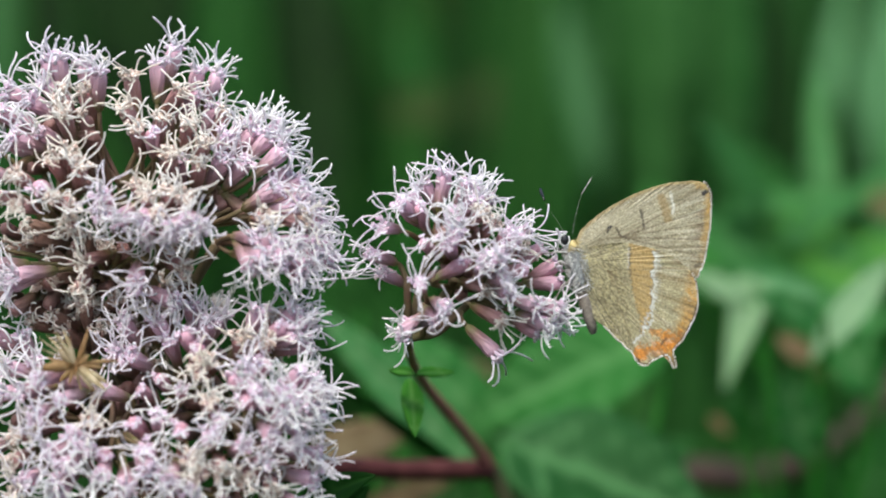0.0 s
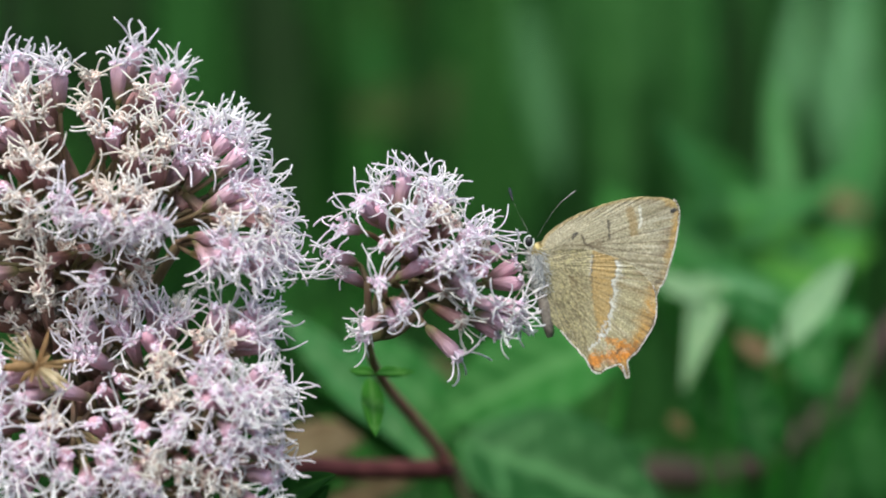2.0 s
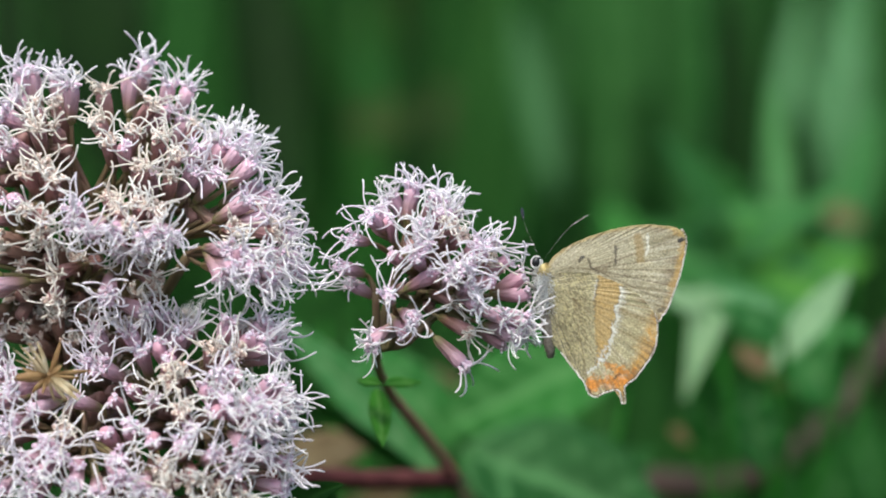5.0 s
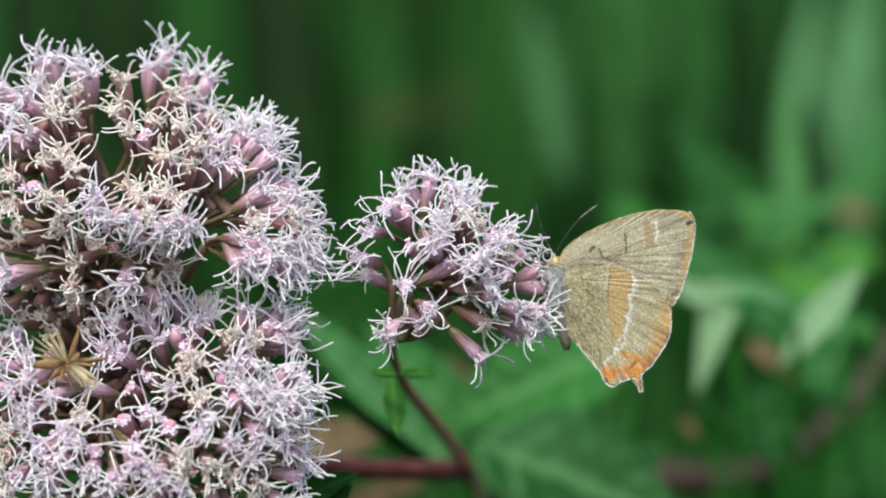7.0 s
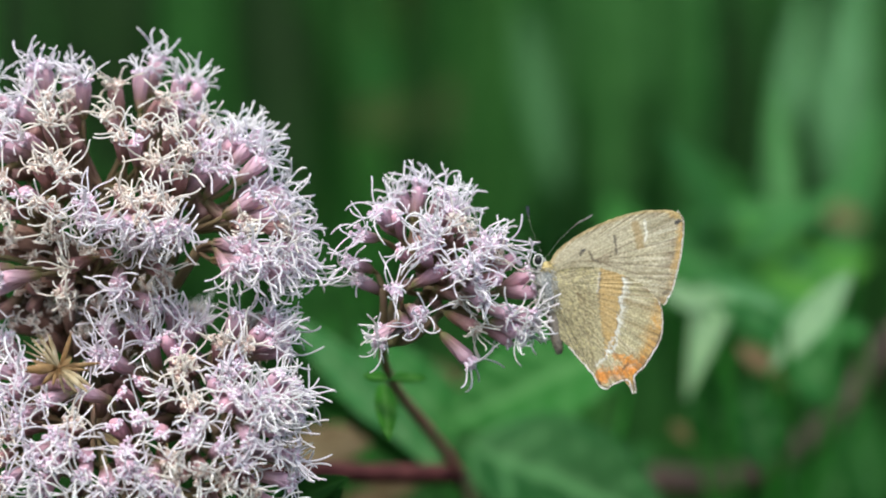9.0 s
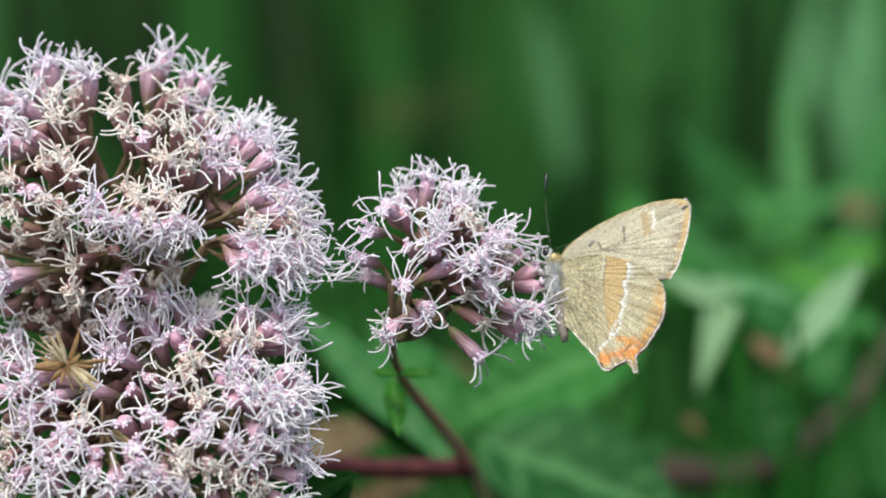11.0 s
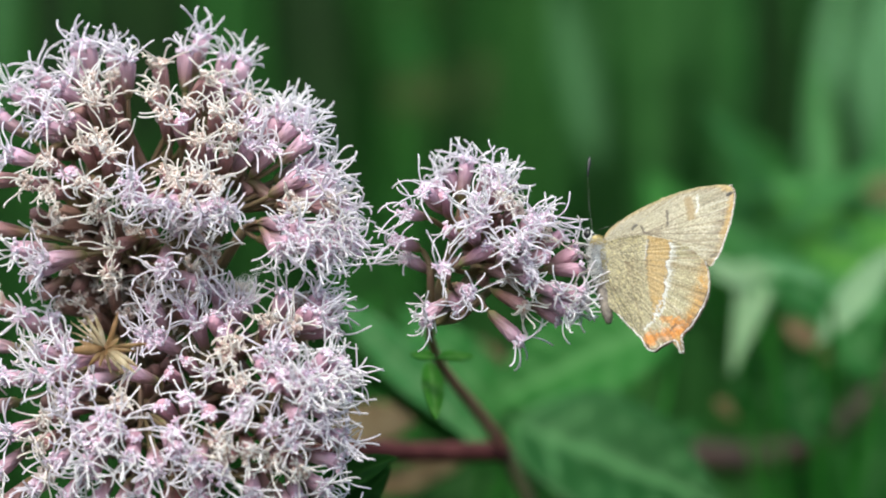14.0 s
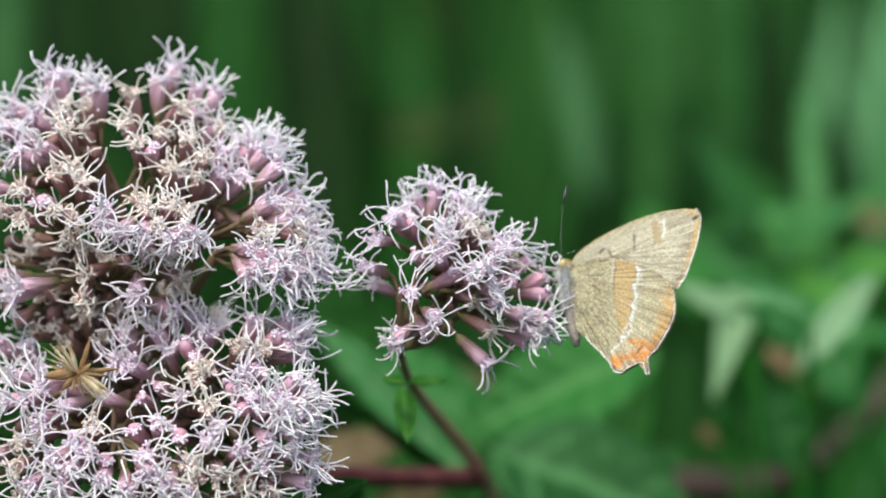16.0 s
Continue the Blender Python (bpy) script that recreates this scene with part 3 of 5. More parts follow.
def cup_mesh(seed, kind):
    """Overlapping bracts round a goblet that opens from a narrow foot to rounded shoulders."""
    r = random.Random(seed)
    s = Shape()
    wide = {"f": 1.0, "a": .93, "b": 1.0, "s": .9, "l": .92, "d": .85}[kind]
    prof = [(0, .30), (.4, .42), (1.2, .55), (2.4, .72 * wide), (3.6, .92 * wide), (4.5, 1.08 * wide), (5.0, 1.05 * wide), (5.35, .80 * wide), (5.4, .25)]
    if kind == "b":
        prof = prof[:5] + [(4.4, 1.02), (5.0, .92), (5.5, .66), (5.75, .2)]
    s.lathe([(h * MM, q * MM) for h, q in prof], 12)
    for k in range(13):
        a0 = k * 2.4 + r.uniform(-.2, .2)
        z0, z1 = (.2, r.uniform(1.8, 3.0)) if k < 4 else (.9, r.uniform(4.6, 5.5))
        mid, half = [], []
        for i in range(6):
            q = i / 5
            z = z0 + (z1 - z0) * q
            rad = float(np.interp(z, [p[0] for p in prof[:7]], [p[1] for p in prof[:7]])) + .035 + .05 * q**4
            mid.append(Vector((math.cos(a0) * rad, math.sin(a0) * rad, z)) * MM)
            half.append((.50 * math.sin(math.pi * (.2 + .78 * q)) + .02) * MM)
        s.strip(mid, half, Vector((math.cos(a0), math.sin(a0), 0)), 0, 0.04 * MM)
    return s.mesh("flower_head", [{"f": CUP_F, "a": CUP_A, "b": CUP_B, "s": CUP_S, "l": CUP_F, "d": CUP_D}[kind]])


def floret_mesh(seed, kind):
    """Five little corollas crowded at the cup's mouth, each with rounded crumpled lobes."""
    r = random.Random(seed + 50)
    s = Shape()
    for k in range(6 if kind != "b" else 3):
        a = k * 2 * math.pi / 5 + r.uniform(-.3, .3)
        out = Vector((math.cos(a), math.sin(a), 0)) * (1.0 if k < 5 else .1)
        p0 = (out * .5 + Vector((0, 0, 4.6))) * MM
        tilt = out * r.uniform(.15, .55)
        top = r.uniform(.9, 1.7) if kind != "b" else r.uniform(.8, 1.1)
        p1 = p0 + (tilt + Vector((0, 0, 1))) * top * MM
        s.tube([p0, p0.lerp(p1, .6), p0.lerp(p1, .9), p1], [.22 * MM, .28 * MM, .36 * MM, .30 * MM], 6)
        ax = (p1 - p0).normalized()
        u = ax.orthogonal().normalized()
        w = ax.cross(u)
        z = {"a": .8, "s": .8, "l": 1.0}.get(kind, 1.0)
        for j in range(6):
            b = j * 2 * math.pi / 5 + r.uniform(-.3, .3)
            d = u * math.cos(b) + w * math.sin(b)
            far = r.uniform(.30, .55) if j < 5 else .05
            s.blob(p1 + (d * far + ax * r.uniform(-.05, .22)) * z * MM, r.uniform(.18, .29) * z * MM)
    return s.mesh("corolla", [COROLLA_A if kind in "as" else COROLLA])


def thread(s, r, p, d, ln, bend, hook, wave):
    """One thread from p along d: a slow arc with a slight wave, hooked towards its end."""
    n = 14
    axis = d.cross(Vector((r.gauss(0, 1), r.gauss(0, 1), r.gauss(0, 1)))).normalized()
    axis2 = (d.cross(axis) + axis * r.uniform(-.5, .5)).normalized()
    phase, freq = r.uniform(0, 6), r.uniform(2.5, 5.5)
    pts, rad = [p.copy()], [.10 * MM]
    for i in range(n):
        q = (i + .5) / n
        turn = (bend + hook * max(0.0, q - .6) * 6.2) / n
        d = Matrix.Rotation(turn, 3, axis) @ d
        d = (Matrix.Rotation(wave * math.sin(q * freq + phase) / n, 3, axis2) @ d).normalized()
        p = p + d * ln / n * MM
        pts.append(p.copy())
        rad.append((.112 + .022 * q) * MM)
    rad[-1] = .09 * MM
    s.tube(pts, rad, 5)


def style_mesh(seed, kind):
    """Pairs of long pale threads from each floret."""
    r = random.Random(seed + 99)
    s = Shape()
    pairs = {"f": 8, "a": 4, "b": 1, "s": 1, "l": 5}[kind]
    for k in range(pairs):
        a = k * 2 * math.pi / pairs + r.uniform(-.5, .5)
        for twin in (-1, 1):
            if r.random() < .06:
                continue
            aa = a + twin * r.uniform(.1, .6)
            out = Vector((math.cos(aa), math.sin(aa), 0))
            p = (Vector((math.cos(a), math.sin(a), 0)) * r.uniform(.3, .8) + Vector((0, 0, r.uniform(5.2, 6.1)))) * MM
            if kind == "f":
                spread, ln, bend = r.uniform(.3, 2.4), r.uniform(2.5, 5.2), r.choice((-1, 1)) * r.uniform(.2, 2.4)
            elif kind == "l":
                spread, ln, bend = r.uniform(.4, 2.8), r.uniform(3.4, 6.6), r.choice((-1, 1)) * r.uniform(.4, 2.2)
            else:
                spread, ln, bend = r.uniform(.5, 3.0), r.uniform(2.4, 5.0), r.gauss(0, 1.2)
            d = (out * spread + Vector((0, 0, 1))).normalized()
            hook = r.choice((-1, 1)) * r.uniform(.6, 2.2) if r.random() < .55 else 0.0
            thread(s, r, p, d, ln, bend, hook, r.uniform(.4, 2.4))
    for k in range({"f": 0, "a": 9, "b": 0, "s": 5, "l": 0}[kind]):
        a = r.uniform(0, 6.283)
        out = Vector((math.cos(a), math.sin(a), 0))
        p = (out * r.uniform(.2, .9) + Vector((0, 0, r.uniform(4.9, 6.0)))) * MM
        d = (out * r.uniform(.4, 2.0) + Vector((0, 0, 1))).normalized()
        thread(s, r, p, d, r.uniform(1.6, 3.2), r.choice((-1, 1)) * r.uniform(1.8, 4.6), 0.0, r.uniform(.5, 2.5))
    return s.mesh("thread_tuft", [STYLE_A if kind in "as" else STYLE_F])


VARIANTS = {}
for kind, count in (("f", 12), ("a", 9), ("b", 4), ("s", 4), ("l", 9)):
    VARIANTS[kind] = [(cup_mesh(k * 7 + ord(kind), kind), floret_mesh(k * 7 + ord(kind), kind), style_mesh(k * 7 + ord(kind), kind)) for k in range(count)]

VARIANTS["d"] = [(cup_mesh(k * 7, "d"), None, None) for k in range(4)]


class Cluster:
    """A flowering plant: stalk to the ground, branches, and heads that carry threads."""

    def __init__(self, label, root, seed):
        self.ob = tagged(new("flowering_plant"), label, "flower", "flowering plants")
        self.ob.location = root
        self.inv = Matrix.Translation(root).inverted()
        self.r = random.Random(seed)
        self.count = 0
        self.node = self.branch = None

    def spray(self, node, origin, thick=0.7):
        """Starts a branch from origin to node (millimetres); the heads that follow sit on it."""
        self.close()
        self.node, self.branch = mm(node), Shape()
        a, b = mm(origin), self.node
        c = a.lerp(b, .5) + Vector((self.r.uniform(-1, 1), self.r.uniform(0, 2), -1.5)) * MM
        self.branch.tube([self.inv @ p for p in curve3(a, c, c, b, 10)], list(np.linspace(thick * 1.3 * MM, thick * MM, 10)), 7)

    def close(self):
        if self.branch:
            part("branch", self.branch.mesh("branch", [PEDICEL]), self.ob)
        self.branch = None

    def head(self, tip, ang, lean, kind="f", size=1.0, fill=True):
        r = self.r
        if kind == "f" and tip[2] < -11 and r.random() < .35:
            kind = "l"
        d = way(ang + r.uniform(-6, 6), lean)
        size *= self.size * r.uniform(.92, 1.08)
        base = mm(tip) - d * 5.3 * MM * size
        q = d.to_track_quat("Z", "Y").to_matrix().to_4x4()
        m = self.inv @ Matrix.Translation(base) @ q @ Matrix.Rotation(r.uniform(0, 6.28), 4, "Z") @ Matrix.Scale(size, 4)
        cup, flo, sty = VARIANTS[kind][self.count % len(VARIANTS[kind])]
        self.count += 1
        ob = part("flower_head", cup, self.ob, "", m)
        if flo:
            part("corolla", flo, ob, "")
            part("thread_tuft", sty, ob, "")
        reach = (self.node - base).length
        pts = curve3(base + d * .2 * MM, base - d * reach * .45, self.node.lerp(base, .3), self.node, 8)
        self.branch.tube([self.inv @ p for p in pts], list(np.linspace(.30 * MM, .45 * MM, 8)), 6)
        if fill and kind not in "bsd" and r.random() < self.dense:
            v = (self.node - mm(tip)) * 1000
            t = Vector(tip) + v * r.uniform(.18, .3) + Vector((r.uniform(-2.5, 2.5), r.uniform(1.5, 4), r.uniform(-2.5, 2.5)))
            self.head(tuple(t), ang + r.uniform(-25, 25), lean * .7, r.choice("fa"), .95, False)


big = Cluster("large domed cluster of pink flowers with curling white threads", (-0.035, 0.03, 0), 3)
big.dense, big.size = 0.0, 0.97
ROOT = (-40.4, 22.0, -15.1)
h = big.head
big.dense = 0.0
big.spray((-43.1, 9.0, 7.0), ROOT)
h((-49.4, 5.0, 24.2), 103, 15, "l", 1.05); h((-50.9, 7.0, 24.0), 98, 8, "f", .9); h((-43.9, 2.0, 22.3), 82, 25); h((-46.6, 9.0, 23.7), 95, 10); h((-51.1, 6.0, 21.2), 130, 20)
h((-52.4, 4.0, 18.9), 140, 25); h((-48.4, -1.0, 19.2), 112, 45, "a"); h((-47.8, -3.0, 16.8), 100, 50, "a"); h((-55.9, 8.0, 20.2), 150, 12)
h((-54.0, 4.0, 16.4), 160, 22, "b"); h((-51.3, 1.0, 14.8), 150, 35)
big.spray((-41.7, 9.0, 8.1), ROOT)
h((-40.1, 5.0, 21.9), 100, 15, "a"); h((-40.3, 0.0, 17.8), 110, 40, "a"); h((-46.4, 3.0, 17.0), 115, 35, "a"); h((-46.0, 5.0, 20.0), 105, 25, "a"); h((-38.7, -2.0, 15.2), 95, 40, "a"); h((-36.7, -3.0, 14.6), 85, 45, "b")
h((-35.9, 1.0, 16.5), 80, 30, "a")
big.dense = 0.12
big.spray((-36.4, 11.0, 9.3), ROOT)
h((-36.8, 7.0, 23.7), 87, 3, "f", 1.05); h((-34.8, 10.0, 25.8), 72, 0, "f", .95); h((-31.7, 8.0, 22.9), 78, 10); h((-29.0, 7.0, 22.4), 66, 8, "f", .95)
h((-33.7, 4.0, 20.1), 50, 30, "a"); h((-32.0, 6.0, 19.7), 60, 20, "b")
big.spray((-32.6, 8.0, 6.7), ROOT)
h((-34.4, -3.0, 11.6), 85, 45, "a"); h((-30.8, -2.0, 10.6), 72, 45, "a"); h((-28.1, 0.0, 11.2), 60, 35); h((-25.2, 0.0, 10.8), 48, 30); h((-32.1, -1.0, 15.7), 80, 40, "a"); h((-27.9, 5.0, 17.3), 60, 20, "a"); h((-29.8, 7.0, 18.2), 70, 10); h((-27.7, 1.0, 14.4), 72, 30)
h((-24.2, 6.0, 16.6), 50, 10); h((-24.1, 2.0, 14.6), 45, 20); h((-22.1, 0.0, 14.1), 40, 20); h((-20.3, -1.0, 12.4), 38, 18)
h((-21.3, 6.0, 15.5), 45, 5); h((-30.3, -3.0, 13.2), 75, 50, "a"); h((-26.0, 4.0, 15.6), 58, 20)
big.spray((-32.6, 5.0, 2.6), ROOT)
h((-21.1, -3.0, 7.5), 25, 25); h((-17.9, 1.0, 8.3), 20, 10); h((-17.4, 0.0, 6.4), 5, 10)
h((-20.2, 4.0, 9.5), 30, 5); h((-17.7, -3.0, 3.8), -5, 20, "a"); h((-15.9, 0.0, 2.9), -10, 10); h((-22.3, -6.0, 4.0), 10, 70, "a")
h((-18.8, -3.0, 5.4), 5, 25); h((-16.1, 1.0, 4.7), 0, 5)
big.spray((-28.6, 0.0, 0.8), ROOT)
h((-23.5, -7.0, 1.5), -5, 50); h((-21.3, -7.0, 0.9), -10, 40); h((-18.7, -5.0, 0.8), -5, 25); h((-16.2, -3.0, -0.8), -12, 15)
h((-17.4, -5.0, -2.1), -22, 20); h((-20.0, -8.0, -1.2), -20, 42); h((-22.6, -8.0, -1.2), -25, 50); h((-24.0, -7.0, -1.9), -50, 40)
h((-15.3, -1.0, 0.2), -5, 8); h((-14.4, -1.0, -1.5), -15, 5); h((-18.2, -4.0, -3.3), -50, 20)
h((-16.8, -3.0, 0.8), 0, 20)
big.spray((-37.9, 3.0, 0.1), ROOT)
h((-42.4, -8.0, 6.7), 110, 60); h((-32.0, -7.0, 6.4), 70, 55, "a"); h((-34.2, -7.0, 7.1), 80, 55, "a"); h((-35.3, -9.0, 4.6), 100, 70, "a")
h((-31.7, -10.0, 3.4), -60, 68); h((-37.3, -10.0, 3.6), -100, 68); h((-39.9, -9.0, 3.6), -120, 65); h((-30.3, -9.0, 2.9), -40, 55)
h((-38.4, -3.0, 7.9), 90, 60, "a"); h((-33.3, -10.0, 2.5), -80, 70); h((-36.7, -8.0, 6.4), 90, 62, "a"); h((-42.4, -8.0, 4.6), 160, 60)
big.dense = 0.12
big.spray((-49.8, 6.0, 1.5), ROOT)
h((-46.8, -4.0, 12.0), 95, 45, "a"); h((-45.5, -5.0, 10.1), 80, 50, "a"); h((-49.0, -3.0, 11.1), 120, 40, "a"); h((-54.2, 0.0, 14.1), 160, 30)
h((-50.7, -6.0, 7.8), 150, 65, "b"); h((-53.4, -5.0, 9.1), 150, 50, "a"); h((-52.8, -7.0, 5.4), 170, 55, "a"); h((-48.5, -7.0, 6.4), 120, 65, "a")
h((-46.4, -7.0, 4.9), -60, 60, "a"); h((-47.0, -6.0, 2.8), -100, 50, "a"); h((-58.4, -2.0, 10.1), 165, 30); h((-61.1, 4.0, 15.3), 150, 15)
h((-61.2, 0.0, 6.9), 175, 20, "a"); h((-59.2, 6.0, 18.6), 145, 12); h((-56.0, -4.0, 6.5), 170, 40, "a"); h((-56.4, 4.0, 17.5), 150, 25)
big.dense = 0.0
big.spray((-43.2, 6.0, -3.6), ROOT)
h((-53.5, -3.0, -3.3), 185, 22); h((-54.5, -2.0, -4.6), 195, 20); h((-44.9, -5.0, -1.6), 200, 50, "a"); h((-45.5, -4.0, -5.0), 255, 50, "a")
h((-38.3, -7.0, -4.2), 270, 60); h((-33.0, -2.0, -2.2), -20, 50, "a")
h((-34.3, -3.0, -6.5), -25, 25); h((-57.7, 0.0, -2.1), 180, 15); h((-61.5, 2.0, 0.8), 175, 10, "a")
big.spray((-46.6, 10.0, -8.7), ROOT)
h((-52.3, 3.0, 1.5), 160, 25, "s"); h((-50.3, 4.0, -0.7), 150, 30, "s"); h((-53.0, 3.0, 3.0), 165, 20, "s"); h((-49.3, 2.0, -3.5), 185, 20, "s"); h((-51.6, 3.0, -4.3), 190, 15, "s")
h((-45.8, 3.0, -7.5), 100, 40, "s"); h((-49.9, 4.0, -8.6), 150, 40, "s"); h((-48.6, 5.0, -10.8), 140, 45, "s"); h((-44.1, 4.0, -10.4), 80, 50, "s"); h((-52.7, 6.0, -9.4), 165, 25, "s")
h((-43.2, 2.0, 0.1), 80, 50, "s"); h((-41.7, 2.0, -6.4), 40, 50, "s"); h((-55.3, 4.0, 0.1), 175, 15, "s"); h((-54.7, 5.0, -7.6), 180, 20, "s"); h((-45.7, 2.0, 1.5), 100, 45, "s")
h((-35.0, 3.0, 0.1), 60, 50, "s");
for k in range(14):
    h((-50 + k * 1.3 + big.r.uniform(-1, 1), big.r.uniform(5, 10), -9 + big.r.uniform(-7, 7)), 90 + big.r.uniform(-60, 80), 30, "s")
# closed olive heads deep inside the dome
for x0, z0, wide, high, count in ((-45, -24, 12, 9, 30), (-27, -22, 9, 10, 26), (-49, -3, 11, 7, 26), (-30, 6, 8, 7, 12), (-48, 11, 8, 6, 10)):
    big.spray((x0, 14.0, z0), ROOT)
    for k in range(count):
        x, z = big.r.uniform(-wide, wide), big.r.uniform(-high, high)
        h((x0 + x, big.r.uniform(1, 8), z0 + z), math.degrees(math.atan2(z, x)) + big.r.uniform(-40, 40), big.r.uniform(20, 60), "d", .95)
big.dense = 0.12
big.spray((-27.5, 0.0, -14.6), ROOT)
h((-23.3, -5.0, -7.9), 72, 20, "l", 1.05); h((-18.9, -3.0, -8.1), 50, 20); h((-20.1, -7.0, -9.9), 30, 42, "b"); h((-18.6, -6.0, -10.7), 20, 32)
h((-17.1, -2.0, -9.3), 30, 10); h((-22.1, -8.0, -11.5), 60, 50, "a"); h((-25.4, -5.0, -11.3), 90, 45, "a"); h((-17.3, -4.0, -12.0), 10, 15)
big.spray((-34.2, 2.0, -17.9), ROOT)
h((-32.2, 4.0, -7.5), 100, 20); h((-29.5, -3.0, -9.3), 80, 40); h((-32.1, -6.0, -10.7), 100, 50, "b"); h((-30.4, -7.0, -12.3), 60, 55, "b")
h((-35.9, -3.0, -9.3), 110, 40); h((-40.3, -1.0, -9.4), 122, 30); h((-36.9, -1.0, -8.2), 100, 35, "a"); h((-41.3, -2.0, -12.9), 155, 40)
h((-39.3, -3.0, -13.6), 150, 45); h((-28.2, 2.0, -8.6), 60, 20); h((-30.2, 26.0, -7.6), 70, 15, "a", .9); h((-28.9, -9.0, -13.9), 90, 70, "a"); h((-30.3, -9.0, -14.8), 120, 68, "a")
h((-34.4, -3.0, -11.7), 110, 45); h((-35.5, -5.0, -16.1), 120, 50, "b", .85); h((-37.9, -6.0, -17.6), 140, 50, "b", .85); h((-32.5, -7.0, -17.5), 80, 60, "f", .8)
big.spray((-25.3, -2.0, -22.8), ROOT)
h((-22.0, -9.0, -14.1), 60, 55, "b"); h((-24.0, -10.0, -14.8), 90, 58); h((-16.1, -7.0, -16.8), 20, 20); h((-17.8, -8.0, -15.4), 40, 25)
h((-19.8, -11.0, -17.4), 30, 55); h((-17.2, -10.0, -18.7), 0, 40); h((-15.6, -7.0, -20.2), -10, 18); h((-21.8, -12.0, -18.8), 60, 65)
h((-24.6, -12.0, -18.7), 165, 50, "b"); h((-19.6, -12.0, -20.8), 0, 60); h((-26.0, -10.0, -16.1), 120, 50, "b"); h((-17.8, -10.0, -22.3), -20, 40)
h((-21.1, -12.0, -23.0), -40, 60); h((-14.8, -6.0, -18.3), 5, 8, "l"); h((-23.2, -12.0, -17.3), 90, 65); h((-18.4, -12.0, -19.4), 10, 52)
big.spray((-33.7, -3.0, -27.7), ROOT)
h((-28.7, -12.0, -18.7), 90, 60, "a"); h((-38.4, -10.0, -21.4), 120, 55, "b"); h((-32.3, -12.0, -22.0), 90, 70, "b"); h((-35.2, -10.0, -20.9), 80, 60)
h((-28.6, -13.0, -23.0), 80, 65); h((-24.6, -13.0, -24.2), 30, 62); h((-30.7, -14.0, -25.7), 100, 70, "a"); h((-27.1, -14.0, -27.1), -60, 68, "a")
h((-33.5, -14.0, -28.4), 250, 65); h((-30.7, -14.0, -29.7), 270, 65); h((-36.4, -12.0, -24.6), 100, 65); h((-27.4, -12.0, -21.1), 70, 62)
h((-33.7, -12.0, -32.3), 260, 50); h((-26.7, -12.0, -32.3), 280, 50); h((-30.0, -14.0, -27.6), 200, 70, "a")
big.spray((-22.3, -4.0, -28.0), ROOT)
h((-15.9, -8.0, -25.4), 2, 10, "l"); h((-16.3, -8.0, -28.7), -10, 14, "l"); h((-23.9, -12.0, -28.4), 250, 60, "a"); h((-21.1, -11.0, -29.4), -60, 55, "a")
h((-21.8, -12.0, -26.0), 20, 60); h((-18.5, -10.0, -24.4), 20, 35); h((-21.3, -9.0, -33.2), -70, 40)
big.spray((-41.8, -1.0, -23.2), ROOT)
h((-47.8, -3.0, -16.2), 160, 30, "f", 1.1); h((-42.9, -5.0, -17.6), 160, 42); h((-43.6, -10.0, -21.3), 110, 62, "a"); h((-45.7, -11.0, -22.8), 150, 60)
h((-41.7, -12.0, -25.1), 60, 68, "b"); h((-48.5, -10.0, -25.2), 200, 45); h((-46.3, -11.0, -26.6), 220, 55); h((-41.9, -13.0, -27.8), 260, 65)
h((-39.0, -13.0, -29.2), 280, 65); h((-36.2, -13.0, -27.1), -60, 68); h((-47.5, -10.0, -30.1), 230, 45); h((-51.0, -7.0, -22.3), 180, 45, "a")
h((-40.7, -11.0, -32.7), 265, 45); h((-46.5, -9.0, -33.6), 240, 35); h((-44.1, -12.0, -24.3), 130, 68)
big.spray((-34.5, -2.0, -32.7), ROOT)
h((-43.5, -11.0, -34.4), 250, 45); h((-37.8, -12.0, -34.6), 262, 50, "a"); h((-32.3, -12.0, -35.1), 270, 50); h((-26.4, -12.0, -35.1), 280, 50, "a")
h((-22.2, -11.0, -34.4), -60, 45); h((-18.2, -9.0, -31.8), -30, 30); h((-16.9, -6.0, -34.5), -40, 20)
big.spray((-52.0, 1.0, -27.2), ROOT)
h((-54.7, -7.0, -32.3), 225, 40); h((-50.2, -9.0, -33.0), 240, 45); h((-58.6, -3.0, -34.4), 225, 25, "a"); h((-51.8, -9.0, -28.7), 210, 55); h((-47.7, -11.0, -28.5), 200, 60)
big.spray((-52.4, 4.0, -20.2), ROOT)
h((-49.6, -9.0, -15.9), 195, 42, "f", 1.1); h((-52.6, -7.0, -17.8), 190, 40); h((-47.2, -10.0, -18.6), 200, 50, "l"); h((-50.3, -10.0, -20.4), 205, 52); h((-51.8, 0.0, -14.3), 120, 30); h((-54.8, -1.0, -15.1), 165, 30); h((-55.1, -3.0, -18.1), 180, 40); h((-53.7, 4.0, -11.5), 110, 20)
h((-59.1, 0.0, -18.6), 180, 25); h((-62.7, 5.0, -14.4), 165, 12); h((-57.8, -4.0, -25.5), 200, 35); h((-60.7, 6.0, -9.4), 150, 12, "a")
h((-63.0, 2.0, -23.0), 190, 12); h((-59.4, -3.0, -30.2), 215, 25); h((-53.7, -8.0, -26.6), 210, 50, "a"); h((-53.1, -7.0, -23.2), 180, 55, "a")
h((-53.0, -8.0, -30.1), 230, 45, "a"); h((-57.4, 3.0, -10.8), 140, 25)
big.close()
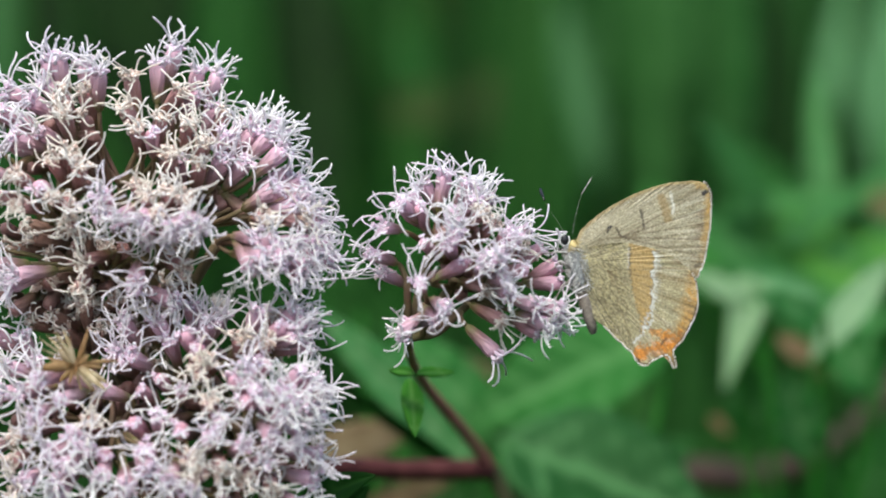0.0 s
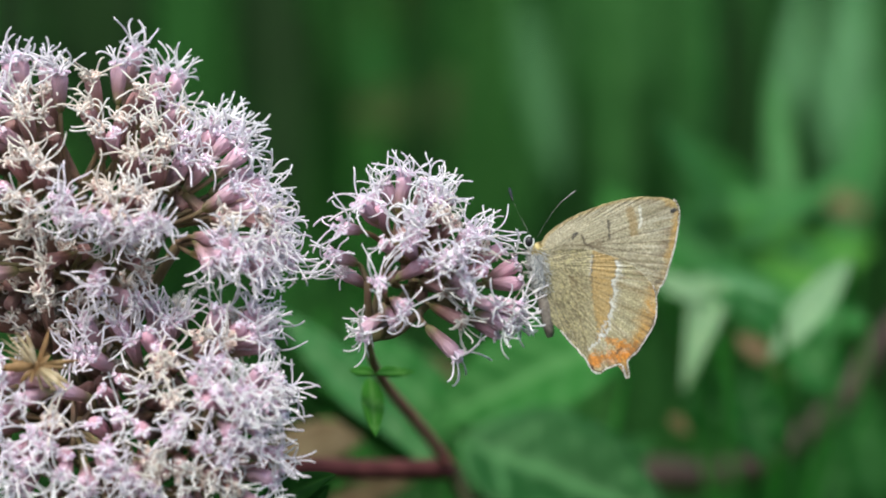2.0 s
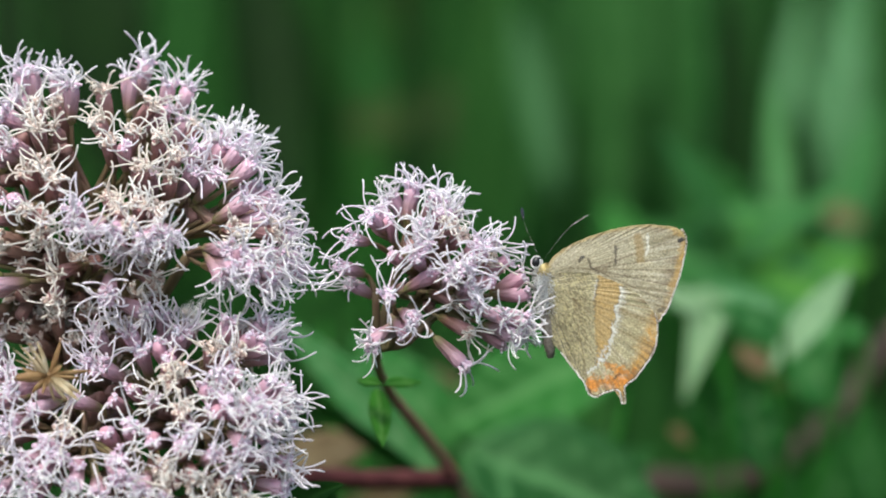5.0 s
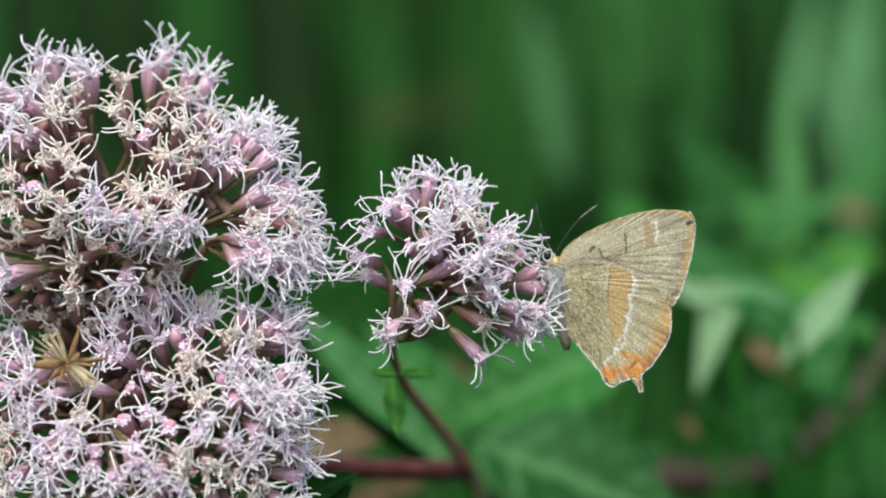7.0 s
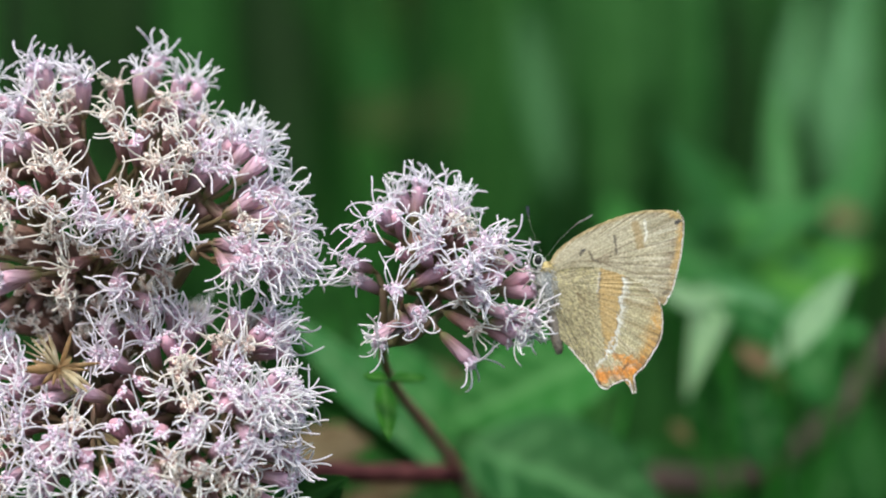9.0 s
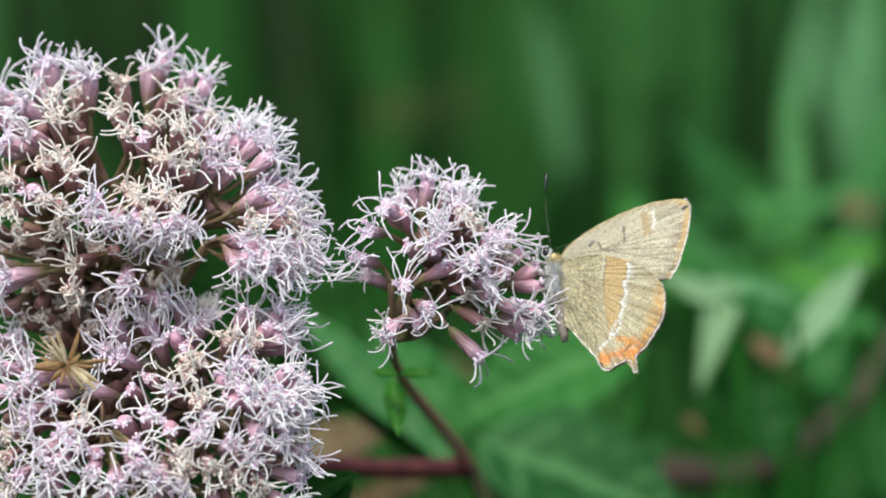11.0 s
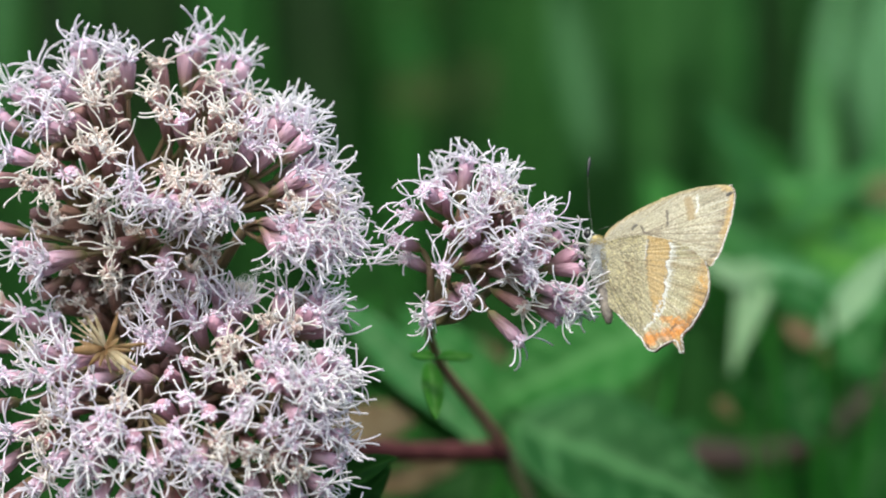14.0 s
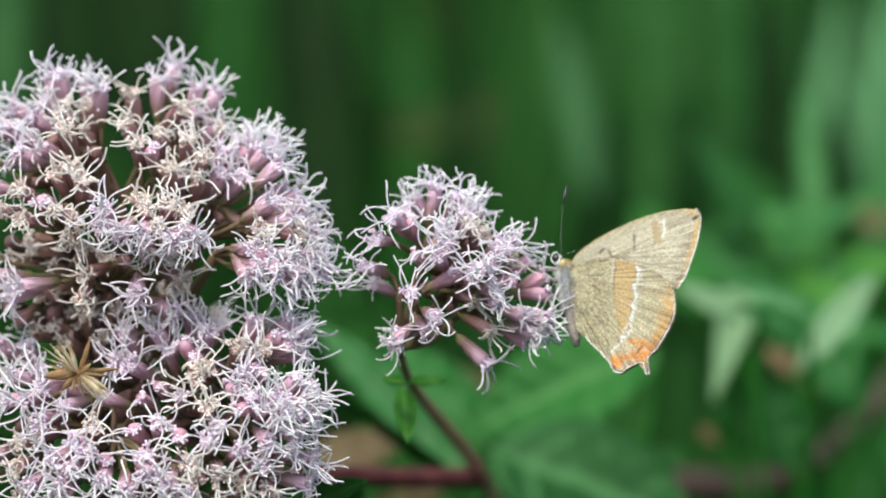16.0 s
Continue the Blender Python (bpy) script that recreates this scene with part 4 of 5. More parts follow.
stem_part(big.ob, [big.inv @ p for p in (Vector((-0.035, 0.03, 0)), Vector((-0.036, 0.034, 0.4)), Vector((-0.037, 0.03, 0.8)), mm(ROOT))], 0.0035, 0.0018, STALK, "stalk", 30)


def dry_head(parent, inv, place, label):
    """An emptied cup: brown and papery bracts spread like a ragged star."""
    r = random.Random(12)
    s = Shape()
    c = mm(place)
    s.tube([inv @ (c + Vector((0, y, 0)) * MM) for y in (1.6, .4, -.2, -.4)], [.4 * MM, .85 * MM, .8 * MM, .3 * MM], 9, 1)
    for ang, ln, w, slot in ((182, 4.6, .62, 1), (172, 3.4, .35, 1), (150, 4.6, .16, 0), (141, 5.6, .15, 0), (134, 5.0, .20, 0), (126, 5.4, .17, 0), (118, 4.4, .16, 0), (103, 4.4, .36, 0), (66, 4.4, .34, 1),
                             (58, 3.0, .2, 1), (8, 5.0, .34, 1), (-6, 3.6, .26, 1), (-22, 4.8, .42, 0), (-36, 5.2, .40, 0), (-52, 3.8, .34, 0), (-82, 3.0, .24, 0), (-112, 2.4, .26, 1), (-138, 2.8, .34, 1), (-158, 2.6, .24, 1), (30, 1.8, .3, 1)):
        d, side = way(ang, r.uniform(5, 32)), way(ang + 90, 0)
        bow = r.uniform(-.6, .6)
        mid = [inv @ (c + (d * (.4 + ln * q) + side * bow * q * q + Vector((0, .8 * q * q - .2, 0))) * MM) for q in (0, .25, .5, .75, 1)]
        up = (Vector((0, -1, 0)) + side * r.uniform(-.7, .7) + Vector((0, 0, .2))).normalized()
        s.strip(mid, [w * .5 * MM, w * .9 * MM, w * MM, w * .75 * MM, .03 * MM], up, slot, .05 * MM)
    for k in range(26):
        ang = r.uniform(-180, 180)
        d = way(ang, r.uniform(0, 60))
        s.tube([inv @ (c + (d * q + Vector((0, -.2, 0))) * MM) for q in (.2, 1.0, r.uniform(1.6, 3.0))], [.07 * MM, .05 * MM, .02 * MM], 4, 1)
    return part("dry_flower_head", s.mesh("dry_flower_head", [STRAW_PALE, STRAW]), parent, label)


for b, t, w, up in (((-19.6, 14.0, -34.1), (-9.1, 10.0, -29.2), 5.0, (0.1, -0.8, 0.6)), ((-16.7, 16.0, -38.7), (-9.6, 16.0, -31.2), 4.0, (0.5, -0.8, 0.3))):
    part("leaf", leaf_mesh("leaf", LEAF_DARK, big.inv @ mm(b), big.inv @ mm(t), w * MM, up, 0.02, 0.0, 14, 8), big.ob)
dry_head(big.ob, big.inv, (-45.4, -10.0, -14.4), "spent straw-coloured star of dry bracts")

small = Cluster("small pink flower cluster with long white threads on red stem", (0.012, 0.085, 0), 8)
small.dense, small.size = 0.1, 0.88
h = small.head
FORK = (-4.4, 6.0, -11.4)
small.spray((-1.4, 5.0, 0.1), FORK, .6)
h((0.2, 4.0, 9.3), 85, 10); h((-2.3, 5.0, 8.2), 110, 15); h((-3.8, 3.0, 6.6), 115, 25); h((-4.5, 2.0, 4.5), 150, 45, "b")
h((-3.0, -1.0, 5.2), 110, 45, "b"); h((-7.5, -3.0, 2.8), 170, 58, "l"); h((-5.2, -3.0, 5.6), 140, 50, "l"); h((3.3, 3.0, 7.3), 65, 15)
h((5.6, 4.0, 6.4), 45, 10); h((1.1, -4.0, 4.5), 90, 60); h((-2.6, -3.0, 0.8), 140, 45, "b", .8);
small.spray((-4.6, 2.0, -3.9), FORK, .5)
h((-8.6, -2.0, -0.8), 165, 52, "l")
small.spray((1.2, 5.0, -5.0), FORK, .6)
h((2.0, -5.0, 2.8), 80, 60); h((0.6, -6.0, 0.6), 110, 65); h((4.7, -3.0, 4.5), 60, 50, "a"); h((6.2, -1.0, 3.3), 50, 40, "a")
h((2.7, -4.0, -1.8), 28, 35, "b", 1.05); h((7.1, -7.0, -0.5), 40, 65); h((8.6, -2.0, 2.1), 40, 40); h((10.5, 1.0, 2.4), 35, 15, "l")
h((7.5, -7.0, -3.5), 10, 65); h((5.9, -8.0, -1.2), 80, 60); h((8.9, -4.0, 1.4), 60, 55); h((1.6, -6.0, 2.2), 100, 70, "l"); h((3.2, 1.0, 8.2), 60, 35); h((4.0, -1.0, 6.2), 60, 45); h((5.2, -7.0, -2.0), 60, 68); h((10.1, -2.0, 0.1), 20, 40, "a"); h((8.2, -6.0, -5.6), -40, 55)
h((12.3, 2.0, 0.1), 35, 10, "b"); h((14.4, 1.0, -1.9), 30, 15, "b", 1.1); h((10.4, -3.0, -2.6), 10, 45, "b")
small.spray((4.1, 4.0, -6.4), FORK, .5)
h((14.8, 0.0, -4.4), 5, 15, "b", 1.05); h((11.6, -4.0, -7.0), -10, 40); h((14.3, -2.0, -7.4), -12, 15); h((14.4, -1.0, -9.1), -20, 12)
h((11.9, -1.0, -10.7), -30, 15, "b"); h((7.3, -3.0, -9.0), -25, 25, "a"); h((12.9, -3.0, -9.5), -20, 30)
small.spray((2.2, 4.0, -8.1), FORK, .4)
h((6.6, -1.0, -13.2), -46, 12, "l", 1.08)
small.spray((-2.1, 3.0, -8.2), FORK, .5)
h((-3.0, -8.0, -4.1), 120, 70, "l"); h((0.1, -7.0, -7.3), -40, 70, "l"); h((-4.9, -4.0, -10.4), 215, 30, "l"); h((-0.8, -5.0, -9.3), -60, 55, "b", .9)
h((-4.2, -2.0, -9.6), 200, 30)
small.spray((1.5, 5.0, -4.0), FORK, .6)
for k in range(16):
    a = k * 2.4
    x, z = 6.0 * math.cos(a) * (k / 16) ** .5, 5.0 * math.sin(a) * (k / 16) ** .5
    h((3.0 + x, small.r.uniform(0, 4), -1.5 + z), math.degrees(a) + small.r.uniform(-30, 30), small.r.uniform(25, 60), "d", .95)
small.close()
J = (7.3, 74.0, -33.1)
stem_part(small.ob, [small.inv @ mm(p) for p in ((-4.5, 6.0, -11.1), (-4.3, 24.0, -14.6), (-2.3, 44.0, -19.4), (2.3, 60.0, -25.7), (5.3, 70.0, -30.0), J)], 0.00052, 0.00095, STALK, "stem", 30)
stem_part(small.ob, [small.inv @ mm(J), small.inv @ mm((10.4, 78.0, -37.6)), small.inv @ mm((13.9, 80.0, -44.7)), small.inv @ mm((16.9, 82.0, -56.9)), small.inv @ mm((19.6, 84.0, -83.2)), small.inv @ mm((19.6, 84.0, -126.6)), small.inv @ mm((18.7, 84.0, -222.0)), Vector((0.005, 0.0, 0.4)), Vector((0, 0, 0.2)), Vector((0, 0, 0))], 0.0012, 0.0028, STALK_GREEN, "stalk", 40)
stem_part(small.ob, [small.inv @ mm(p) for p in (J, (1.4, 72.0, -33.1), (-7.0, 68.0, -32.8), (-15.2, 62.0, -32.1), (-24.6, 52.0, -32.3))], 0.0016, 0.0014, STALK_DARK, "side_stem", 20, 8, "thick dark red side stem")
for b, t, w, up in (((-4.4, 26.0, -17.2), (-3.6, 14.0, -24.4), 3.1, (0.2, -1, 0.5)), ((-3.4, 15.0, -16.3), (1.7, 24.0, -16.3), 1.9, (0, -0.9, 0.5)), ((-3.9, 15.0, -16.3), (-7.4, 20.0, -15.9), 1.7, (0, -0.9, 0.5))):
    part("leaflet", leaf_mesh("leaflet", LEAF_BRIGHT, small.inv @ mm(b), small.inv @ mm(t), w * MM, up, 0.02, 0.0, 14, 6), small.ob)

# ---------------------------------------------------------------- butterfly
m, n, l, b = material("wing_scales", 0.55, 0.0, 0.4, 0.5)
b.inputs["Coat Weight"].default_value, b.inputs["Coat Roughness"].default_value = 0.22, 0.42
a = n.new("ShaderNodeAttribute")
a.attribute_name = "pigment"
t = noise_of(n, l, 3500.0, 3)
r2 = ramp(n, [(0.3, (0.58, 0.59, 0.52)), (0.7, (1.06, 1.08, 1.04))])
l.new(t.outputs[0], r2.inputs[0])
wing_col = mix(n, l, 1.0, a.outputs["Color"], r2.outputs[0], "MULTIPLY")
l.new(wing_col, b.inputs["Base Color"])
tr = n.new("ShaderNodeBsdfTranslucent")
l.new(wing_col, tr.inputs[0])
ms = n.new("ShaderNodeMixShader")
ms.inputs[0].default_value = 0.15
l.new(b.outputs[0], ms.inputs[1])
l.new(tr.outputs[0], ms.inputs[2])
l.new(ms.outputs[0], n["Material Output"].inputs[0])
bump(n, l, b, t.outputs[0], 0.18, 0.00006)
WING = m
FUR = mottled("fur_grey", [(0.3, (0.30, 0.31, 0.32)), (0.7, (0.62, 0.66, 0.69))], 2500, 0.8)
FUR_PALE = mottled("fur_pale", [(0.0, (0.30, 0.30, 0.31)), (0.45, (0.66, 0.66, 0.64)), (1.0, (0.85, 0.84, 0.80))], 1500, 0.8, 0, 0, "island")
FUR_TAN = mottled("fur_tan", [(0.3, (0.42, 0.32, 0.12)), (0.7, (0.62, 0.52, 0.26))], 2500, 0.8)
ABDO = mottled("abdomen_brown", [(0.3, (0.13, 0.11, 0.09)), (0.7, (0.30, 0.26, 0.22))], 1800, 0.7)
BLACK = mottled("black_shell", [(0.3, (0.012, 0.012, 0.014)), (0.7, (0.03, 0.03, 0.03))], 1500, 0.25)
WHITE = mottled("white_scales", [(0.3, (0.70, 0.70, 0.68)), (0.7, (0.85, 0.85, 0.84))], 1500, 0.7)
FRINGE = mottled("fringe", [(0.0, (0.16, 0.11, 0.07)), (0.3, (0.50, 0.43, 0.34)), (0.6, (0.80, 0.78, 0.74)), (1.0, (0.88, 0.87, 0.86))], 900, 0.7, 0, 0, "island")
LEGM = mottled("leg", [(0.3, (0.10, 0.08, 0.06)), (0.7, (0.6, 0.58, 0.55))], 1100, 0.6)

butterfly = tagged(new("butterfly"), "tan butterfly with closed orange-banded wings feeding on flowers", "butterfly")


def near_line(x, z, line):
    """Distance of points to a polyline."""
    d = np.full(x.shape, 1e9)
    for (ax, az), (bx, bz) in zip(line, line[1:]):
        ux, uz = bx - ax, bz - az
        q = np.clip(((x - ax) * ux + (z - az) * uz) / (ux * ux + uz * uz + 1e-9), 0, 1)
        d = np.minimum(d, np.hypot(x - ax - q * ux, z - az - q * uz))
    return d


def put(col, mask, c):
    mask = np.clip(mask, 0, 1)[:, None]
    return col * (1 - mask) + np.array(c) * mask


def fade(d, w, soft):
    return 1 - np.clip((d - w) / soft, 0, 1)


FORE_EDGE = [(0.43, 2.15), (1.58, 4.59), (3.73, 6.53), (7.31, 8.60), (10.90, 10.04), (13.77, 10.61), (16.49, 10.61), (17.57, 9.75), (17.85, 7.74), (17.71, 5.02), (17.35, 2.72), (16.99, 0.72), (16.49, -0.57), (15.77, -1.58), (12.69, -0.86), (7.31, 0.43), (3.01, 0.72), (0.43, 1.29)]
HIND_EDGE = [(0.14, 0.57), (2.29, 2.15), (5.88, 2.87), (9.46, 2.37), (12.69, 1.29), (14.84, -0.29), (15.92, -2.29), (16.13, -5.02), (15.56, -6.88), (14.27, -9.32), (13.41, -10.25), (13.05, -10.76), (13.12, -11.62), (13.41, -12.69), (13.19, -12.91), (12.76, -11.76), (12.19, -11.26), (10.76, -11.83), (9.68, -12.55), (8.75, -12.33), (7.82, -10.90), (6.60, -9.75), (4.80, -8.03), (3.01, -6.60), (1.94, -4.45), (1.00, -2.01)]


def fore_pigment(x, z, rr, ss):
    n1, n2, n3 = grain(x * 0.9, z * 0.9, 1), grain(x * 4, z * 4, 2), grain(x * 8.5, z * 8.5, 12)
    n0, n4 = grain(x * 0.35, z * 0.35, 61), grain(x * 15 + z * 4, z * 15 - x * 3, 63)
    col = np.stack([0.425 + 0.10 * n1 + 0.08 * n0, 0.373 + 0.09 * n1 + 0.07 * n0, 0.252 + 0.09 * n1 + 0.05 * n0], 1)
    col *= (0.62 + 0.76 * n4)[:, None]
    streak = grain(ss * 170 + n2 * 2.5 + n1 * 3, rr * 13, 3)
    col *= (0.80 + 0.30 * streak)[:, None] * (0.76 + 0.42 * n3)[:, None]
    inner = np.clip((0.55 - rr) * 2.5, 0, 1)
    col = put(col, 0.55 * inner * (grain(ss * 200 + n2 * 2, rr * 14, 31) > 0.60), (0.20, 0.15, 0.07))
    outer = np.clip((rr - 0.62) * 4, 0, 1)
    col = put(col, 0.55 * outer * (grain(ss * 170, rr * 5 + n2, 9) > 0.66), (0.72, 0.66, 0.54))
    col = put(col, 0.45 * np.clip((rr - 0.80) * 6, 0, 1) * (grain(ss * 210, rr * 6, 19) > 0.68), (0.22, 0.15, 0.07))
    col = put(col, 0.40 * fade(near_line(x, z, [(1.58, 1.43), (4.80, 3.59), (8.75, 3.30), (17.35, 4.30)]) + 0.15 * (n2 - .5), 0.03, 0.14), (0.18, 0.13, 0.06))
    for tip in ((16.64, 9.32), (17.57, 7.17), (17.57, 5.38), (17.35, 3.23), (16.92, 1.08)):
        col = put(col, 0.62 * fade(near_line(x, z, [(6.60, 3.59), tip]) + 0.16 * (n2 - .5), 0.04, 0.10), (0.16, 0.11, 0.06))
    tick = np.clip((rr - 0.84) * 8, 0, 1) * np.clip((grain(ss * 150, rr * 0 + 3, 41) - 0.55) * 6, 0, 1)
    col = put(col, 0.65 * tick, (0.16, 0.10, 0.05))
    col = put(col, 0.36 * np.clip((grain(ss * 95 + n2 * .6, rr * 2.5, 42) - 0.66) * 6, 0, 1), (0.24, 0.18, 0.09))
    for a_, b_, w_, c_, s_ in (((9.03, 6.96), (9.46, 4.80), 0.10, (0.09, 0.07, 0.05), 0.85), ((4.88, 4.73), (5.16, 4.88), 0.14, (0.02, 0.015, 0.012), 1.0), ((5.16, 4.73), (4.80, 4.23), 0.07, (0.03, 0.02, 0.015), 0.9), ((5.88, 4.73), (6.38, 3.73), 0.09, (0.09, 0.065, 0.04), 0.8),
                               ((6.38, 3.73), (7.46, 3.30), 0.09, (0.09, 0.065, 0.04), 0.7), ((9.46, 4.80), (7.31, 3.23), 0.03, (0.2, 0.15, 0.08), 0.35), ((3.73, 3.94), (6.24, 5.16), 0.03, (0.2, 0.15, 0.08), 0.35), ((3.73, 3.23), (6.60, 3.59), 0.05, (0.16, 0.12, 0.06), 0.6)):
        col = put(col, s_ * fade(near_line(x, z, [a_, b_]) + 0.16 * (n2 - .5) + 0.1 * (n3 - .5), w_, 0.12), c_)
    wedge = near_line(x, z, [(11.62, 8.60), (12.12, 7.31), (12.48, 5.88)]) + 0.25 * (n2 - .5) + 0.15 * (n3 - .5)
    col = put(col, 0.75 * fade(wedge, 0.40, 0.25), (0.38, 0.26, 0.11))
    col = put(col, 0.75 * fade(near_line(x, z, [(12.76, 9.32), (12.91, 8.46), (13.19, 7.60), (13.12, 6.60)]) + 0.22 * (n2 - .5) + 0.1 * (n3 - .5), 0.08, 0.14), (0.82, 0.80, 0.76))
    edge = near_line(x, z, [(16.64, 10.90), (17.78, 9.75), (18.07, 7.74), (17.93, 5.02), (17.57, 2.72), (17.21, 0.72), (16.64, -0.86)])
    lower = np.clip((z + 2.0) / 8.0, 0.25, 1)
    col = put(col, 0.9 * lower * fade(edge + 0.6 * (n1 - .5) + 0.5 * (n2 - .5), 0.62, 0.45) * (0.35 + 0.65 * streak), (0.60, 0.36, 0.10))
    col = put(col, 0.7 * fade(edge + 0.2 * (n2 - .5), 0.16, 0.14), (0.34, 0.25, 0.14))
    col = put(col, fade(near_line(x, z, [(16.99, 9.11), (17.64, 9.61)]) + 0.1 * (n2 - .5), 0.22, 0.12), (0.02, 0.015, 0.012))
    col = put(col, 0.5 * fade(near_line(x, z, [(16.06, -0.14), (16.49, 0.14)]) + 0.1 * (n2 - .5), 0.22, 0.12), (0.02, 0.015, 0.012))
    col = put(col, 0.7 * fade(near_line(x, z, FORE_EDGE[:8]), 0.10, 0.35), (0.56, 0.42, 0.18))
    return col


BAND_IN = [(7.53, 2.15), (7.39, -0.36), (7.82, -2.72), (8.32, -5.02), (8.82, -7.17), (8.96, -8.75)]
BAND_OUT = [(10.76, 1.72), (11.04, 1.29), (10.76, 0.29), (11.04, 0.00), (10.47, -1.29), (10.90, -2.01), (10.54, -3.59), (10.68, -4.30), (10.40, -6.17), (10.61, -6.74), (9.97, -7.89), (9.61, -7.74), (9.03, -9.03), (8.10, -9.75)]


def hind_pigment(x, z, rr, ss):
    n1, n2, n3 = grain(x * 0.9, z * 0.9, 4), grain(x * 4.5, z * 4.5, 5), grain(x * 9, z * 9, 15)
    n0, n4 = grain(x * 0.35, z * 0.35, 62), grain(x * 15 - z * 4, z * 15 + x * 3, 64)
    col = np.stack([0.425 + 0.11 * n1 + 0.07 * n0, 0.37 + 0.10 * n1 + 0.06 * n0, 0.22 + 0.08 * n1 + 0.04 * n0], 1)
    col *= (0.62 + 0.76 * n4)[:, None]
    streak = grain(ss * 170 + n2 * 2.5 + n1 * 3, rr * 14, 6)
    col *= (0.80 + 0.30 * streak)[:, None] * (0.74 + 0.46 * n3)[:, None]
    xin = np.interp(-z, [-p[1] for p in BAND_IN], [p[0] for p in BAND_IN])
    lo = BAND_OUT
    xout = np.interp(-z, [-p[1] for p in (lo[0], lo[2], lo[4], lo[6], lo[8], lo[10], lo[13])], [p[0] for p in (lo[0], lo[2], lo[4], lo[6], lo[8], lo[10], lo[13])])
    inner = np.clip((xin - x) / 1.5, 0, 1) * np.clip(1.25 - 0.4 * n1, 0, 1)
    fleck = grain((x - z) * 2.1 + n3 + n2, (z + x) * 4.4 + n1, 7) * 0.6 + grain((x - z) * 4.6, (z + x) * 7.0, 27) * 0.4
    col = put(col, 0.64 * inner * np.clip((fleck - 0.48) * 6, 0, 1), (0.105, 0.085, 0.04))
    col = put(col, 0.55 * inner * np.clip((0.42 - fleck) * 8, 0, 1), (0.72, 0.60, 0.30))
    col = put(col, 0.22 * inner, (0.24, 0.19, 0.085))
    jag = 0.5 * (n2 - .5) + 0.25 * (n3 - .5)
    band = np.clip((x - xin + jag) / .25, 0, 1) * np.clip((xout - x + jag) / .2, 0, 1)
    col = put(col, 0.72 * band * (0.65 + 0.35 * streak), (0.58, 0.33, 0.075))
    col = put(col, 0.6 * fade(near_line(x, z, BAND_IN[:2]) + jag * .5, 0.07, 0.14) * np.clip((z + .8) * 1.5, 0, 1), (0.72, 0.71, 0.70))
    col = put(col, (0.25 + 0.45 * np.clip((z + 2.5) / 3, 0, 1)) * fade(near_line(x - .16, z, BAND_IN) + jag * .6, 0.04, 0.14), (0.13, 0.09, 0.05))
    col = put(col, 0.55 * fade(near_line(x + .26, z, BAND_OUT) + jag * .5, 0.05, 0.14), (0.13, 0.09, 0.05))
    col = put(col, 0.45 * fade(near_line(x - .25, z, BAND_OUT[:8]) + jag, 0.25, 0.25), (0.60, 0.58, 0.55))
    col = put(col, 0.85 * fade(near_line(x, z, BAND_OUT) + jag * 1.1, 0.13, 0.17), (0.78, 0.77, 0.76))
    col = put(col, 0.60 * fade(near_line(x, z, [(9.9, -6.3), (9.3, -7.6), (10.2, -8.0)]) + jag, 0.16, 0.2), (0.70, 0.70, 0.72))
    out = np.clip((x - xout) / .5, 0, 1)
    col = put(col, 0.45 * out * (grain(ss * 200 + n2, rr * 6, 8) > 0.62), (0.72, 0.65, 0.50))
    col = put(col, 0.30 * out * (grain(ss * 210 + n2, rr * 7, 18) > 0.68), (0.28, 0.20, 0.09))
    rim = near_line(x, z, HIND_EDGE[6:12])
    col = put(col, 0.85 * fade(rim + 1.0 * (n1 - .5) + 0.6 * (n2 - .5), 0.95, 1.3) * np.clip(.25 + 1.3 * streak, 0, 1), (0.66, 0.34, 0.06))
    tail = near_line(x, z, [(13.19, -9.32), (11.47, -10.18), (9.61, -10.90), (8.53, -11.47)])
    col = put(col, 0.92 * fade(tail + 0.9 * (n1 - .5) + 1.0 * (n2 - .5) + 0.5 * (n3 - .5), 0.60, 0.75), (0.78, 0.27, 0.02))
    col = put(col, 0.75 * fade(near_line(x, z, [(10.61, -8.46), (12.76, -9.18)]) + 0.7 * (n2 - .5), 0.35, 0.3), (0.72, 0.28, 0.03))
    for a_, b_ in (((9.90, -8.89), (10.76, -10.04)), ((10.18, -11.19), (11.62, -11.04)), ((12.19, -9.75), (13.05, -9.32))):
        col = put(col, 0.4 * fade(near_line(x, z, [a_, b_]) + 0.5 * (n2 - .5), 0.14, 0.2), (0.66, 0.60, 0.50))
    col = put(col, 0.8 * fade(near_line(x, z, [(11.62, -9.90), (12.19, -9.32)]) + 0.3 * (n2 - .5), 0.10, 0.2), (0.12, 0.06, 0.03))
    col = put(col, 0.9 * fade(near_line(x, z, [(8.17, -11.90), (8.60, -12.05)]) + 0.2 * (n2 - .5), 0.22, 0.2), (0.06, 0.03, 0.02))
    col = put(col, 0.8 * fade(near_line(x, z, [(12.76, -12.19), (13.05, -13.27)]), 0.15, 0.3), (0.62, 0.50, 0.36))
    for tip in ((14.84, -0.29), (15.92, -2.29), (16.06, -5.02), (15.34, -7.03), (14.20, -9.32), (12.48, -10.76), (10.76, -11.62), (8.75, -12.19)):
        col = put(col, 0.50 * fade(near_line(x, z, [(4.80, -0.72), tip]) + 0.18 * (n2 - .5), 0.03, 0.10), (0.18, 0.12, 0.05))
    tick = np.clip((rr - 0.86) * 8, 0, 1) * np.clip((grain(ss * 150, rr * 0 + 3, 43) - 0.55) * 6, 0, 1) * np.clip((x - xout) / .5, 0, 1)
    col = put(col, 0.6 * tick, (0.16, 0.09, 0.04))
